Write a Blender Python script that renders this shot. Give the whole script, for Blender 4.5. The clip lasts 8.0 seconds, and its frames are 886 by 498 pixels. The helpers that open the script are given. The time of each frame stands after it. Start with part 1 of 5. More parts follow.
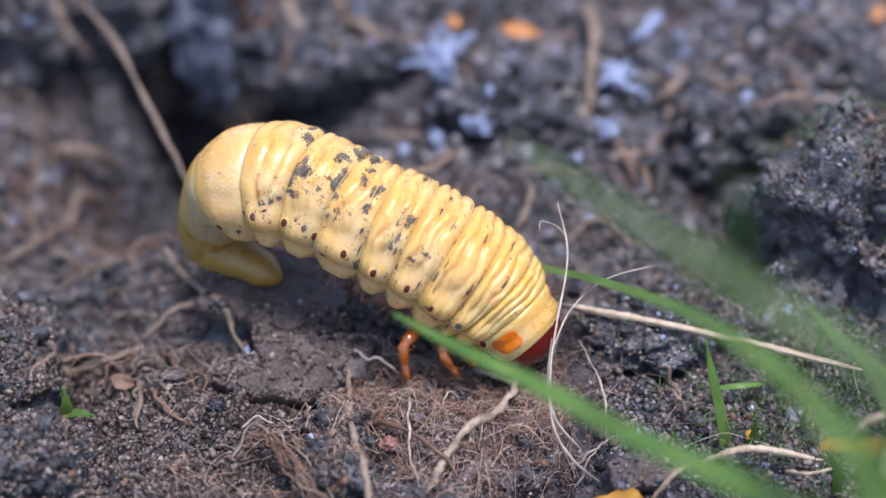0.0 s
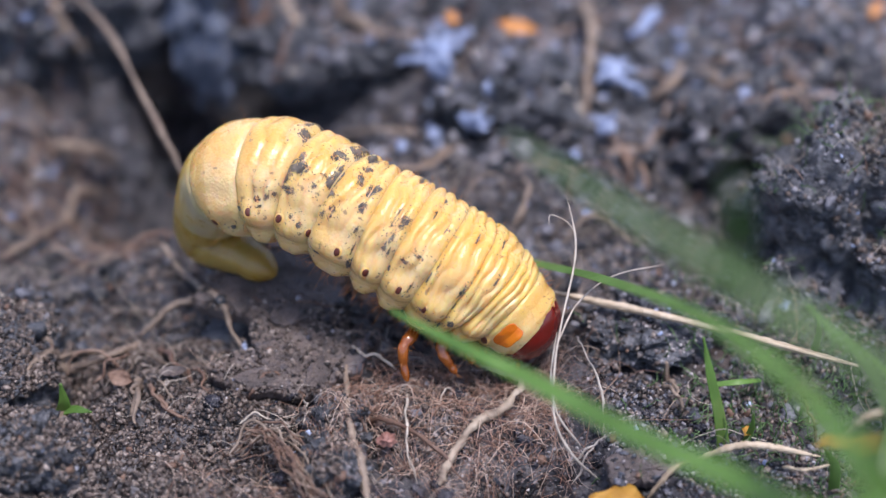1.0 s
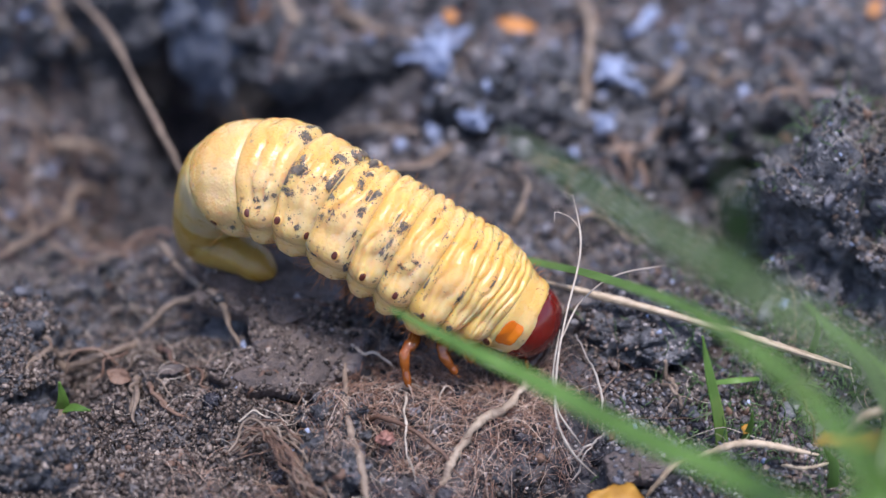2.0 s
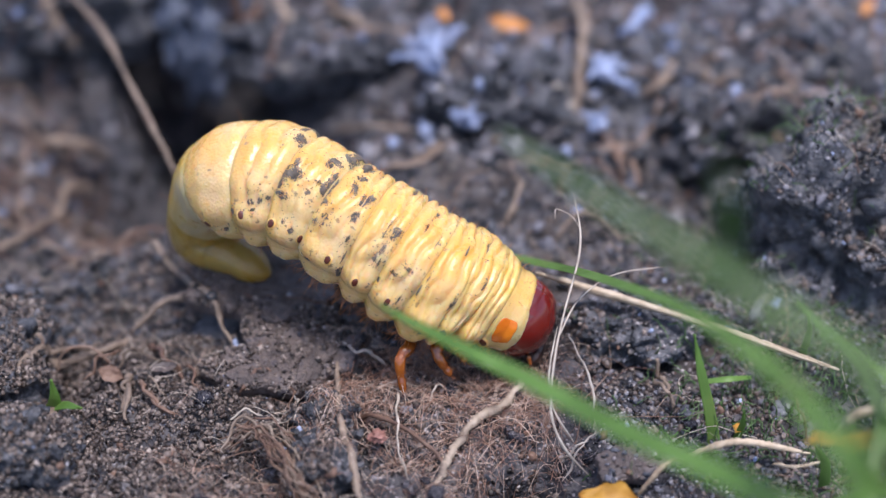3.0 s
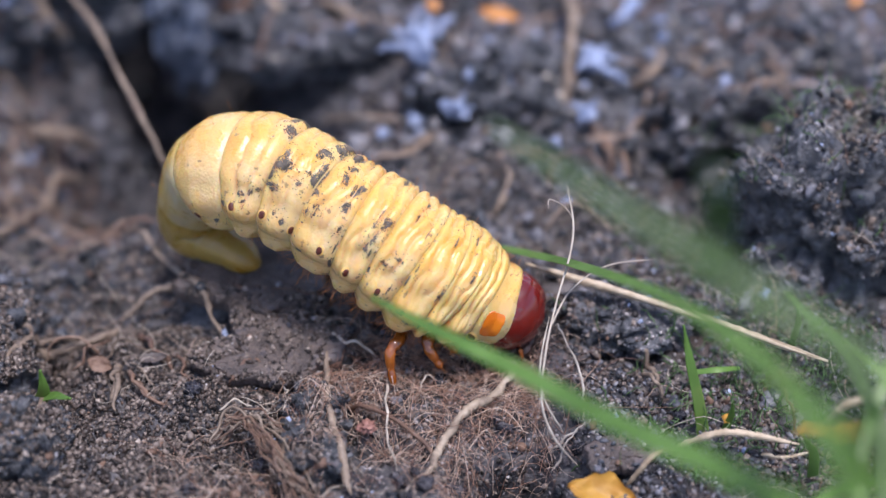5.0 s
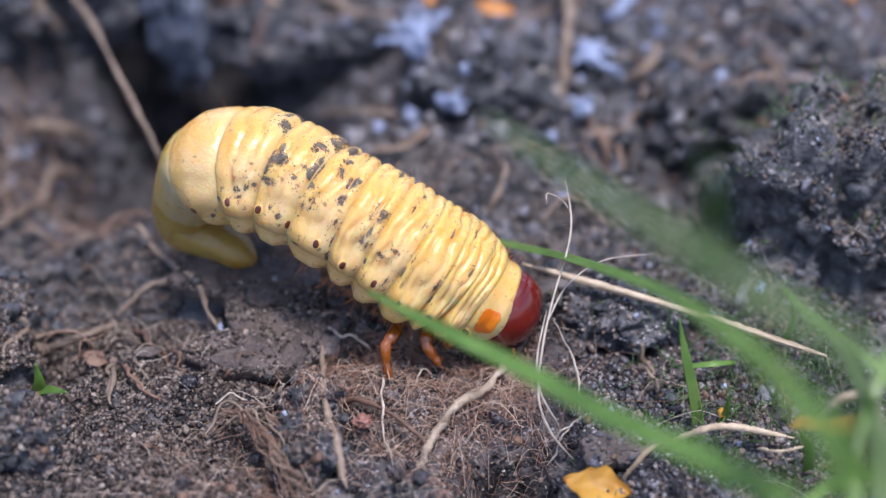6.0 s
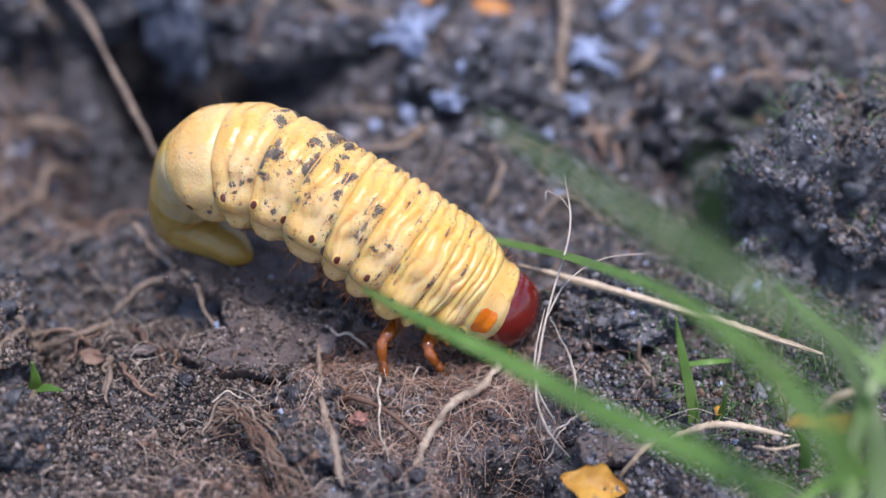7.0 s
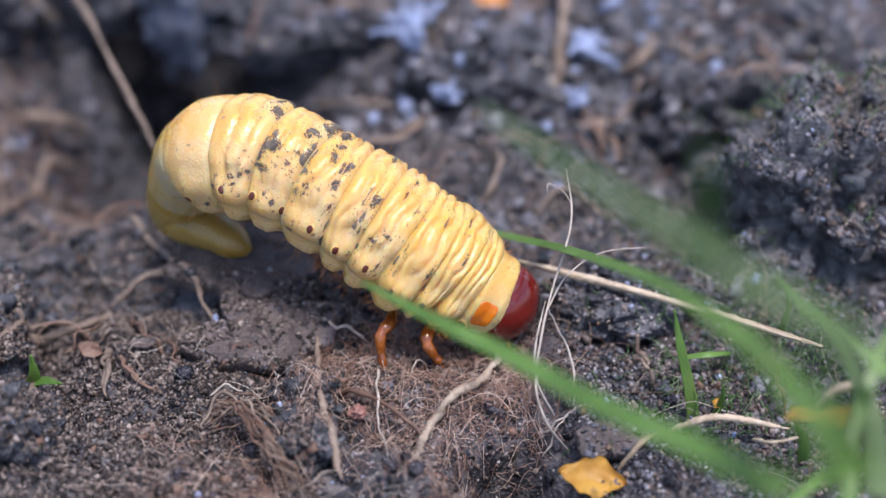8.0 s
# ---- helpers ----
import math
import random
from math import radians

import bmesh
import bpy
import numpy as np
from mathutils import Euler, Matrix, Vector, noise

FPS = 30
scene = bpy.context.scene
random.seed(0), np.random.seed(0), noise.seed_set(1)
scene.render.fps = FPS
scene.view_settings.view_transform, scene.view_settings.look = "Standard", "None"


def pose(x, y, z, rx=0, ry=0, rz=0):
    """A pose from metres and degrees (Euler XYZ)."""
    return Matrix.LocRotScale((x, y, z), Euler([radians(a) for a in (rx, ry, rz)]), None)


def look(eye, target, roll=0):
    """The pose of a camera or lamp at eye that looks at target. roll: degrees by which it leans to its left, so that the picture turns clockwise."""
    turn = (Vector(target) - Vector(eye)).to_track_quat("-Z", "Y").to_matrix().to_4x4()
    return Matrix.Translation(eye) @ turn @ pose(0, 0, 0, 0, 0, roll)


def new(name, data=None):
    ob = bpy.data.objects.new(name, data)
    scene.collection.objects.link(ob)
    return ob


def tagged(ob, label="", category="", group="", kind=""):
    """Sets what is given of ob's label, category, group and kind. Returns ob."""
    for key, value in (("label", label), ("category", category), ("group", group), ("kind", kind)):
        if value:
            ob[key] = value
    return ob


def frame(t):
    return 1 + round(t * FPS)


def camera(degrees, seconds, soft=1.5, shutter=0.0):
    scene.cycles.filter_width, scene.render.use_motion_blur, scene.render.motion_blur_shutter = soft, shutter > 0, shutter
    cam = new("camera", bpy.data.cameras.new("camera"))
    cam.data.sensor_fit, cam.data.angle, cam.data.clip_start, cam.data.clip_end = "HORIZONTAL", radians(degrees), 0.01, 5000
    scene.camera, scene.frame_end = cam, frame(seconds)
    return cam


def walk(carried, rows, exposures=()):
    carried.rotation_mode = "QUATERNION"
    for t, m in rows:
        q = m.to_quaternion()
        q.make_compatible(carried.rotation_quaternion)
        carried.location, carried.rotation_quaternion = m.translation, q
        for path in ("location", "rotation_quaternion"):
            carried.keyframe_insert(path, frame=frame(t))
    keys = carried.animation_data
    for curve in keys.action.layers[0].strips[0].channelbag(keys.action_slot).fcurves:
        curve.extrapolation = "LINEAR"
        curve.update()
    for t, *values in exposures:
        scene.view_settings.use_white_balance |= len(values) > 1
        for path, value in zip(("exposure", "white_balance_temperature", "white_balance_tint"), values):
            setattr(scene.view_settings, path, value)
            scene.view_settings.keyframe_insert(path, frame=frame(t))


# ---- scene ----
from mathutils.bvhtree import BVHTree

MM = 0.001
# ---- camera and its way ----
EYE = (0.0, -0.134, 0.105)
cam = camera(28, 8.0, 1.45)
cam.data.dof.use_dof = True
cam.data.dof.focus_distance = 0.149
cam.data.dof.aperture_fstop = 13.5
walk(cam, [
    (0, look(EYE, (-0.00000, -0.00019, 0.00015), 0.00)),
    (0.5, look(EYE, (0.00012, -0.00029, 0.00001), 0.06)),
    (1, look(EYE, (0.00023, -0.00040, -0.00013), 0.07)),
    (1.5, look(EYE, (0.00019, -0.00047, -0.00022), 0.05)),
    (3, look(EYE, (0.00107, -0.00061, -0.00038), 0.41)),
    (3.5, look(EYE, (0.00141, -0.00075, -0.00056), 0.54)),
    (4, look(EYE, (0.00168, -0.00086, -0.00070), 0.59)),
    (4.5, look(EYE, (0.00190, -0.00096, -0.00081), 0.67)),
    (6, look(EYE, (0.00248, -0.00153, -0.00152), 0.86)),
    (6.5, look(EYE, (0.00268, -0.00152, -0.00150), 0.97)),
    (7, look(EYE, (0.00282, -0.00165, -0.00165), 0.95)),
    (7.5, look(EYE, (0.00300, -0.00198, -0.00204), 0.99)),
    (8, look(EYE, (0.00296, -0.00208, -0.00218), 0.98))],
    exposures=[(0, 1.04, 6200, 18), (8, 1.04, 6200, 18)])

# ---- daylight: a bright, half overcast sky ----
world = bpy.data.worlds.new("sky")
world.use_nodes = True
scene.world = world
wn = world.node_tree
sky = wn.nodes.new("ShaderNodeTexSky")
sky.sky_type, sky.sun_disc = "NISHITA", False
sky.sun_elevation, sky.sun_rotation = radians(77), radians(133)
sky.dust_density = 2.0
wn.links.new(sky.outputs[0], wn.nodes["Background"].inputs[0])
wn.nodes["Background"].inputs[1].default_value = 0.115
sun = new("sun", bpy.data.lights.new("sun", "SUN"))
sun.data.energy, sun.data.angle, sun.data.color = 1.95, radians(13), (1.0, 0.96, 0.90)
sun.matrix_world = look((0.16, -0.15, 1.0), (0, 0, 0))


# ---- materials ----
def material(name, stops, scale=300.0, detail=6.0, rough=(0.6, 0.9), bump=0.4, bump_scale=1500.0, bump_mm=0.2,
             sss=0.0, sss_mm=1.0, spec=0.5, per_object=0.0, per_island=0.0, second=None, coat=0.0, speckle=None, trans=0.0, cells=0.0):
    """A procedural surface: colours by noise at a first scale, stains by a second, fine relief, uneven gloss."""
    m = bpy.data.materials.new(name)
    m.use_nodes = True
    nt = m.node_tree
    n, ln = nt.nodes, nt.links.new
    bsdf = n["Principled BSDF"]
    tc = n.new("ShaderNodeTexCoord")
    tex = n.new("ShaderNodeTexNoise")
    tex.inputs["Scale"].default_value, tex.inputs["Detail"].default_value = scale, detail
    ln(tc.outputs["Object"], tex.inputs["Vector"])
    fac = tex.outputs["Fac"]
    for amount, node, out in ((per_object, "ShaderNodeObjectInfo", "Random"), (per_island, "ShaderNodeNewGeometry", "Random Per Island")):
        if amount:
            info = n.new(node)
            mix = n.new("ShaderNodeMix")
            mix.inputs[0].default_value = amount
            ln(fac, mix.inputs[2])
            ln(info.outputs[out], mix.inputs[3])
            fac = mix.outputs[0]
    ramp = n.new("ShaderNodeValToRGB")
    el = ramp.color_ramp.elements
    while len(el) < len(stops):
        el.new(0.5)
    for e, (p, c) in zip(el, stops):
        e.position, e.color = p, (*c, 1)
    ln(fac, ramp.inputs[0])
    colour = ramp.outputs[0]
    for layer in (second, speckle):
        if layer:
            s, lo, hi, c = layer
            t2 = n.new("ShaderNodeTexNoise")
            t2.inputs["Scale"].default_value, t2.inputs["Detail"].default_value = s, 5.0
            ln(tc.outputs["Object"], t2.inputs["Vector"])
            mr = n.new("ShaderNodeMapRange")
            mr.inputs[1].default_value, mr.inputs[2].default_value = lo, hi
            ln(t2.outputs["Fac"], mr.inputs[0])
            mx = n.new("ShaderNodeMix")
            mx.data_type = "RGBA"
            ln(mr.outputs[0], mx.inputs[0])
            ln(colour, mx.inputs[6])
            mx.inputs[7].default_value = (*c, 1)
            colour = mx.outputs[2]
    ln(colour, bsdf.inputs["Base Color"])
    rt = n.new("ShaderNodeTexNoise")
    rt.inputs["Scale"].default_value, rt.inputs["Detail"].default_value = scale * 3.1, 3.0
    ln(tc.outputs["Object"], rt.inputs["Vector"])
    rr = n.new("ShaderNodeMapRange")
    rr.inputs[1].default_value, rr.inputs[2].default_value = 0.3, 0.7
    rr.inputs[3].default_value, rr.inputs[4].default_value = rough
    ln(rt.outputs["Fac"], rr.inputs[0])
    ln(rr.outputs[0], bsdf.inputs["Roughness"])
    if bump:
        bt = n.new("ShaderNodeTexNoise")
        bt.inputs["Scale"].default_value, bt.inputs["Detail"].default_value = bump_scale, 6.0
        ln(tc.outputs["Object"], bt.inputs["Vector"])
        b = n.new("ShaderNodeBump")
        b.inputs["Strength"].default_value, b.inputs["Distance"].default_value = bump, bump_mm * MM
        height = bt.outputs["Fac"]
        if cells:
            # rows of tiny granules
            vo = n.new("ShaderNodeTexVoronoi")
            vo.inputs["Scale"].default_value = cells
            ln(tc.outputs["Object"], vo.inputs["Vector"])
            mh = n.new("ShaderNodeMath")
            mh.operation = "MULTIPLY_ADD"
            mh.inputs[1].default_value = -0.9
            ln(vo.outputs["Distance"], mh.inputs[0])
            ln(height, mh.inputs[2])
            height = mh.outputs[0]
        ln(height, b.inputs["Height"])
        ln(b.outputs[0], bsdf.inputs["Normal"])
    bsdf.inputs["Specular IOR Level"].default_value = spec
    bsdf.inputs["Coat Weight"].default_value = coat
    bsdf.inputs["Coat Roughness"].default_value = 0.15
    if sss:
        bsdf.inputs["Subsurface Weight"].default_value = sss
        bsdf.inputs["Subsurface Radius"].default_value = (1.0, 0.6, 0.3)
        bsdf.inputs["Subsurface Scale"].default_value = sss_mm * MM
    if trans:
        tr = n.new("ShaderNodeBsdfTranslucent")
        ln(colour, tr.inputs[0])
        ms = n.new("ShaderNodeMixShader")
        ms.inputs[0].default_value = trans
        ln(bsdf.outputs[0], ms.inputs[1])
        ln(tr.outputs[0], ms.inputs[2])
        ln(ms.outputs[0], n["Material Output"].inputs[0])
    return m


SOIL = material("dark_soil", [(0.36, (0.006, 0.007, 0.010)), (0.5, (0.042, 0.041, 0.049)), (0.68, (0.175, 0.163, 0.165))], 420, 9,
                (0.28, 0.75), 1.0, 2600, 0.5, second=(55, 0.54, 0.74, (0.090, 0.064, 0.050)), speckle=(1700, 0.64, 0.72, (0.30, 0.28, 0.29)))
CRUMB = material("soil_crumbs", [(0.28, (0.007, 0.009, 0.013)), (0.5, (0.045, 0.051, 0.065)), (0.72, (0.17, 0.168, 0.195)), (0.9, (0.40, 0.39, 0.41))], 900, 5,
                 (0.15, 0.6), 0.8, 4000, 0.2, per_island=0.6, speckle=(2500, 0.66, 0.74, (0.36, 0.35, 0.37)))
CLOD = material("soil_clods", [(0.34, (0.012, 0.014, 0.019)), (0.5, (0.058, 0.062, 0.074)), (0.75, (0.19, 0.190, 0.205))], 600, 9,
                (0.25, 0.7), 1.0, 2500, 0.5, speckle=(2100, 0.63, 0.72, (0.32, 0.31, 0.34)))
BLUECLOD = material("blue_grey_clod", [(0.32, (0.06, 0.07, 0.10)), (0.5, (0.18, 0.205, 0.27)), (0.75, (0.34, 0.37, 0.44))], 600, 9,
                    (0.35, 0.75), 1.0, 2500, 0.5)
PALEGRIT = material("pale_grit", [(0.25, (0.10, 0.085, 0.090)), (0.55, (0.27, 0.24, 0.245)), (0.85, (0.48, 0.45, 0.45))], 900, 4,
                    (0.3, 0.7), 0.6, 4000, 0.1, per_island=0.6)
WETSOIL = material("wet_black_soil", [(0.3, (0.010, 0.010, 0.014)), (0.55, (0.040, 0.038, 0.048)), (0.8, (0.12, 0.11, 0.12))], 1100, 7,
                   (0.08, 0.40), 1.0, 3600, 0.3, per_island=0.3, speckle=(2600, 0.64, 0.72, (0.30, 0.29, 0.32)))
WARMCRUMB = material("brown_soil_crumbs", [(0.28, (0.011, 0.008, 0.007)), (0.5, (0.072, 0.053, 0.045)), (0.72, (0.172, 0.136, 0.116)), (0.9, (0.41, 0.35, 0.31))], 900, 5,
                     (0.15, 0.6), 0.8, 4000, 0.2, per_island=0.6, speckle=(2500, 0.66, 0.74, (0.40, 0.38, 0.38)))
FLAKE = material("rotten_wood", [(0.3, (0.045, 0.038, 0.038)), (0.55, (0.115, 0.090, 0.082)), (0.8, (0.20, 0.155, 0.135))], 260, 8,
                 (0.35, 0.7), 1.0, 1300, 0.5, second=(250, 0.55, 0.7, (0.05, 0.05, 0.065)))
FIBRE = material("root_fibres", [(0.2, (0.07, 0.034, 0.026)), (0.5, (0.20, 0.118, 0.085)), (0.85, (0.37, 0.27, 0.20))], 500, 3,
                 (0.5, 0.8), 0.3, 3000, 0.05, per_island=0.75)
MATFIBRE = material("root_mat_fibres", [(0.2, (0.14, 0.070, 0.050)), (0.5, (0.35, 0.195, 0.135)), (0.85, (0.60, 0.48, 0.39))], 500, 3,
                    (0.5, 0.8), 0.3, 3000, 0.05, per_island=0.75)
ROOT = material("tan_root", [(0.3, (0.111, 0.081, 0.061)), (0.55, (0.23, 0.174, 0.132)), (0.8, (0.357, 0.289, 0.23))], 500, 5,
                (0.5, 0.8), 0.6, 2500, 0.15, per_object=0.25, second=(350, 0.58, 0.72, (0.13, 0.09, 0.07)))
PALEROOT = material("pale_tan_root", [(0.3, (0.17, 0.13, 0.10)), (0.55, (0.33, 0.265, 0.20)), (0.8, (0.48, 0.41, 0.33))], 500, 5,
                    (0.5, 0.8), 0.7, 2500, 0.2, second=(350, 0.58, 0.72, (0.14, 0.10, 0.08)))
REDROOT = material("reddish_root", [(0.3, (0.079, 0.04, 0.027)), (0.55, (0.158, 0.094, 0.065)), (0.8, (0.252, 0.18, 0.137))], 500, 5,
                   (0.5, 0.8), 0.6, 2500, 0.15, per_object=0.25, second=(350, 0.58, 0.72, (0.10, 0.06, 0.05)))
HAIR = material("pale_hair_root", [(0.3, (0.30, 0.255, 0.21)), (0.7, (0.55, 0.49, 0.42))], 700, 3, (0.4, 0.7), 0.3, 3000, 0.05)
STRAW = material("dry_straw", [(0.3, (0.42, 0.31, 0.20)), (0.55, (0.62, 0.50, 0.36)), (0.8, (0.76, 0.67, 0.54))], 700, 4,
                 (0.35, 0.6), 0.4, 3000, 0.08, per_object=0.3)
OLDSTRAW = material("weathered_straw", [(0.3, (0.24, 0.175, 0.115)), (0.55, (0.42, 0.33, 0.23)), (0.8, (0.60, 0.51, 0.39))], 900, 5,
                    (0.4, 0.65), 0.6, 3500, 0.10, per_object=0.3)
GRASS = material("grass_green", [(0.3, (0.085, 0.18, 0.03)), (0.55, (0.14, 0.275, 0.055)), (0.8, (0.21, 0.35, 0.10))], 160, 4,
                 (0.35, 0.55), 0.25, 2500, 0.06, trans=0.35, second=(90, 0.6, 0.75, (0.20, 0.27, 0.07)))
DARKGRASS = material("grass_dark", [(0.3, (0.055, 0.11, 0.033)), (0.55, (0.09, 0.17, 0.055)), (0.8, (0.15, 0.225, 0.10))], 160, 4,
                     (0.4, 0.6), 0.25, 2500, 0.06, trans=0.3, second=(120, 0.55, 0.7, (0.16, 0.15, 0.09)))
SOFTGRASS = material("grass_soft", [(0.3, (0.085, 0.145, 0.05)), (0.55, (0.13, 0.21, 0.08)), (0.8, (0.19, 0.26, 0.13))], 160, 4,
                     (0.4, 0.6), 0.25, 2500, 0.06, trans=0.35, second=(120, 0.55, 0.7, (0.20, 0.22, 0.12)))
DRYLEAF = material("yellow_leaf", [(0.3, (0.45, 0.20, 0.03)), (0.55, (0.68, 0.38, 0.06)), (0.8, (0.80, 0.55, 0.14))], 220, 5,
                   (0.4, 0.65), 0.5, 1200, 0.15, trans=0.25, second=(300, 0.6, 0.7, (0.22, 0.10, 0.03)))
ORANGEBIT = material("orange_scrap", [(0.3, (0.42, 0.17, 0.05)), (0.7, (0.62, 0.30, 0.10))], 400, 4, (0.5, 0.8), 0.5, 1500, 0.1)
REDBIT = material("red_scrap", [(0.3, (0.17, 0.075, 0.06)), (0.7, (0.34, 0.17, 0.135))], 600, 4, (0.5, 0.8), 0.6, 2500, 0.1)
LINT = material("pale_mould", [(0.3, (0.17, 0.22, 0.36)), (0.7, (0.38, 0.44, 0.60))], 900, 4, (0.6, 0.9), 0.4, 3000, 0.08)
MOSS = material("moss", [(0.3, (0.030, 0.07, 0.02)), (0.55, (0.065, 0.14, 0.04)), (0.8, (0.15, 0.22, 0.10))], 600, 4, (0.6, 0.9), 0.4, 3000, 0.08, per_island=0.5)
SKIN = material("grub_skin", [(0.30, (0.66, 0.335, 0.06)), (0.46, (0.70, 0.425, 0.13)), (0.64, (0.73, 0.53, 0.265))], 120, 6,
                (0.17, 0.38), 0.6, 3800, 0.075, sss=0.9, sss_mm=1.8, spec=0.5, second=(330, 0.58, 0.78, (0.72, 0.35, 0.06)),
                speckle=(1500, 0.66, 0.71, (0.34, 0.23, 0.12)), coat=0.2, cells=3600)
FRONTSKIN = material("grub_front_skin", [(0.30, (0.67, 0.335, 0.05)), (0.48, (0.70, 0.43, 0.125)), (0.68, (0.73, 0.53, 0.255))], 120, 6,
                     (0.17, 0.36), 0.5, 3800, 0.07, sss=0.9, sss_mm=1.8, spec=0.5, second=(260, 0.58, 0.76, (0.74, 0.32, 0.04)),
                     speckle=(1500, 0.67, 0.72, (0.36, 0.22, 0.10)), coat=0.2, cells=4200)
TAILSKIN = material("grub_tail_skin", [(0.28, (0.34, 0.20, 0.022)), (0.5, (0.46, 0.30, 0.06)), (0.72, (0.54, 0.40, 0.16))], 130, 4,
                    (0.25, 0.42), 0.25, 4200, 0.05, sss=0.6, sss_mm=1.5, second=(90, 0.52, 0.74, (0.38, 0.34, 0.24)))
# amber tail skin with the shade under the body put into its colour
SHADEDTAIL = material("grub_tail_shaded_amber", [(0.28, (0.19, 0.10, 0.010)), (0.5, (0.29, 0.17, 0.028)), (0.72, (0.38, 0.26, 0.075))], 130, 4,
                     (0.22, 0.40), 0.25, 4200, 0.05, sss=0.5, sss_mm=1.2)
SPIRACLE = material("spiracle_brown", [(0.3, (0.055, 0.010, 0.005)), (0.7, (0.11, 0.022, 0.010))], 2500, 3, (0.3, 0.5), 0.5, 6000, 0.05)
RIM = material("spiracle_rim", [(0.3, (0.70, 0.40, 0.10)), (0.7, (0.76, 0.48, 0.16))], 900, 3, (0.3, 0.45), 0.2, 4000, 0.04, sss=0.3, sss_mm=0.6)
PLATE = material("amber_plate", [(0.3, (0.62, 0.12, 0.004)), (0.7, (0.80, 0.23, 0.010))], 500, 3, (0.15, 0.28), 0.2, 3000, 0.04, coat=0.5)
HEAD = material("chestnut_head", [(0.3, (0.085, 0.004, 0.003)), (0.7, (0.16, 0.010, 0.005))], 300, 4, (0.10, 0.24), 0.25, 3500, 0.05,
                coat=0.6, second=(700, 0.62, 0.74, (0.09, 0.04, 0.03)))
JAW = material("black_jaw", [(0.3, (0.012, 0.007, 0.006)), (0.7, (0.05, 0.02, 0.012))], 500, 3, (0.25, 0.4), 0.2, 3000, 0.05)
LEG = material("amber_leg", [(0.3, (0.13, 0.028, 0.003)), (0.7, (0.30, 0.085, 0.010))], 900, 4, (0.10, 0.22), 0.3, 3000, 0.05, coat=0.9)
BRISTLE = material("bristle", [(0.3, (0.28, 0.09, 0.02)), (0.7, (0.45, 0.18, 0.05))], 900, 2, (0.4, 0.5), 0, 1, 1)
MUD = material("dried_mud", [(0.3, (0.050, 0.043, 0.036)), (0.7, (0.19, 0.155, 0.12))], 1500, 5, (0.7, 0.9), 0.8, 4000, 0.1)


# ---- mesh helpers (millimetres in, metres out) ----
def mesh(name, verts, faces, mat, smooth=True):
    me = bpy.data.meshes.new(name)
    me.from_pydata([tuple(v) for v in np.asarray(verts, float) * MM], [], faces)
    me.materials.append(mat)
    me.polygons.foreach_set("use_smooth", [smooth] * len(me.polygons))
    me.update()
    return me


def fast_mesh(name, verts, tris, mat, smooth=True):
    """Many triangles at once from numpy arrays."""
    me = bpy.data.meshes.new(name)
    nv, nf = len(verts), len(tris)
    me.vertices.add(nv)
    me.vertices.foreach_set("co", (np.asarray(verts, np.float32) * MM).ravel())
    me.loops.add(nf * 3)
    me.loops.foreach_set("vertex_index", np.asarray(tris, np.int32).ravel())
    me.polygons.add(nf)
    me.polygons.foreach_set("loop_start", np.arange(0, nf * 3, 3, dtype=np.int32))
    me.polygons.foreach_set("use_smooth", np.full(nf, smooth))
    me.materials.append(mat)
    me.update(calc_edges=True)
    return me


def thing(name, me, label, category, group="", kind=""):
    return tagged(new(name, me), label, category, group, kind)


def part(name, me, parent, label=""):
    ob = new(name, me)
    ob.parent = parent
    return tagged(ob, label)


def spline(points, n):
    """n points along a smooth curve through the given ones."""
    p = np.asarray(points, float)
    p = np.vstack([2 * p[0] - p[1], p, 2 * p[-1] - p[-2]])
    out = []
    for s in np.linspace(0, len(p) - 3 - 1e-6, n):
        i, f = int(s), s - int(s)
        a, b, c, d = p[i:i + 4]
        out.append(0.5 * (2 * b + (c - a) * f + (2 * a - 5 * b + 4 * c - d) * f * f + (3 * b - a - 3 * c + d) * f ** 3))
    return np.array(out)


def frames_along(path):
    t = np.gradient(path, axis=0)
    t /= np.linalg.norm(t, axis=1)[:, None] + 1e-12
    up = np.array([0.13, 0.21, 1.0])
    side = np.cross(t, up)
    side /= np.linalg.norm(side, axis=1)[:, None] + 1e-9
    return t, side, np.cross(side, t)


def tube_data(path, radii, sides=8, rough=0.0, rng=None):
    """Vertices and quads of a tapering, slightly knobbly root along a path."""
    _, side, up = frames_along(path)
    a = np.arange(sides) * 2 * math.pi / sides
    ring = np.cos(a)[None, :, None] * side[:, None, :] + np.sin(a)[None, :, None] * up[:, None, :]
    r = np.repeat(np.asarray(radii, float)[:, None], sides, 1)
    if rough:
        r = r * (1 + rough * (rng.random(r.shape) - 0.5))
    v = (path[:, None, :] + ring * r[:, :, None]).reshape(-1, 3)
    n = len(path)
    f = [(i * sides + j, i * sides + (j + 1) % sides, (i + 1) * sides + (j + 1) % sides, (i + 1) * sides + j) for i in range(n - 1) for j in range(sides)]
    f += [tuple(range(sides))[::-1], tuple((n - 1) * sides + j for j in range(sides))]
    return v, f


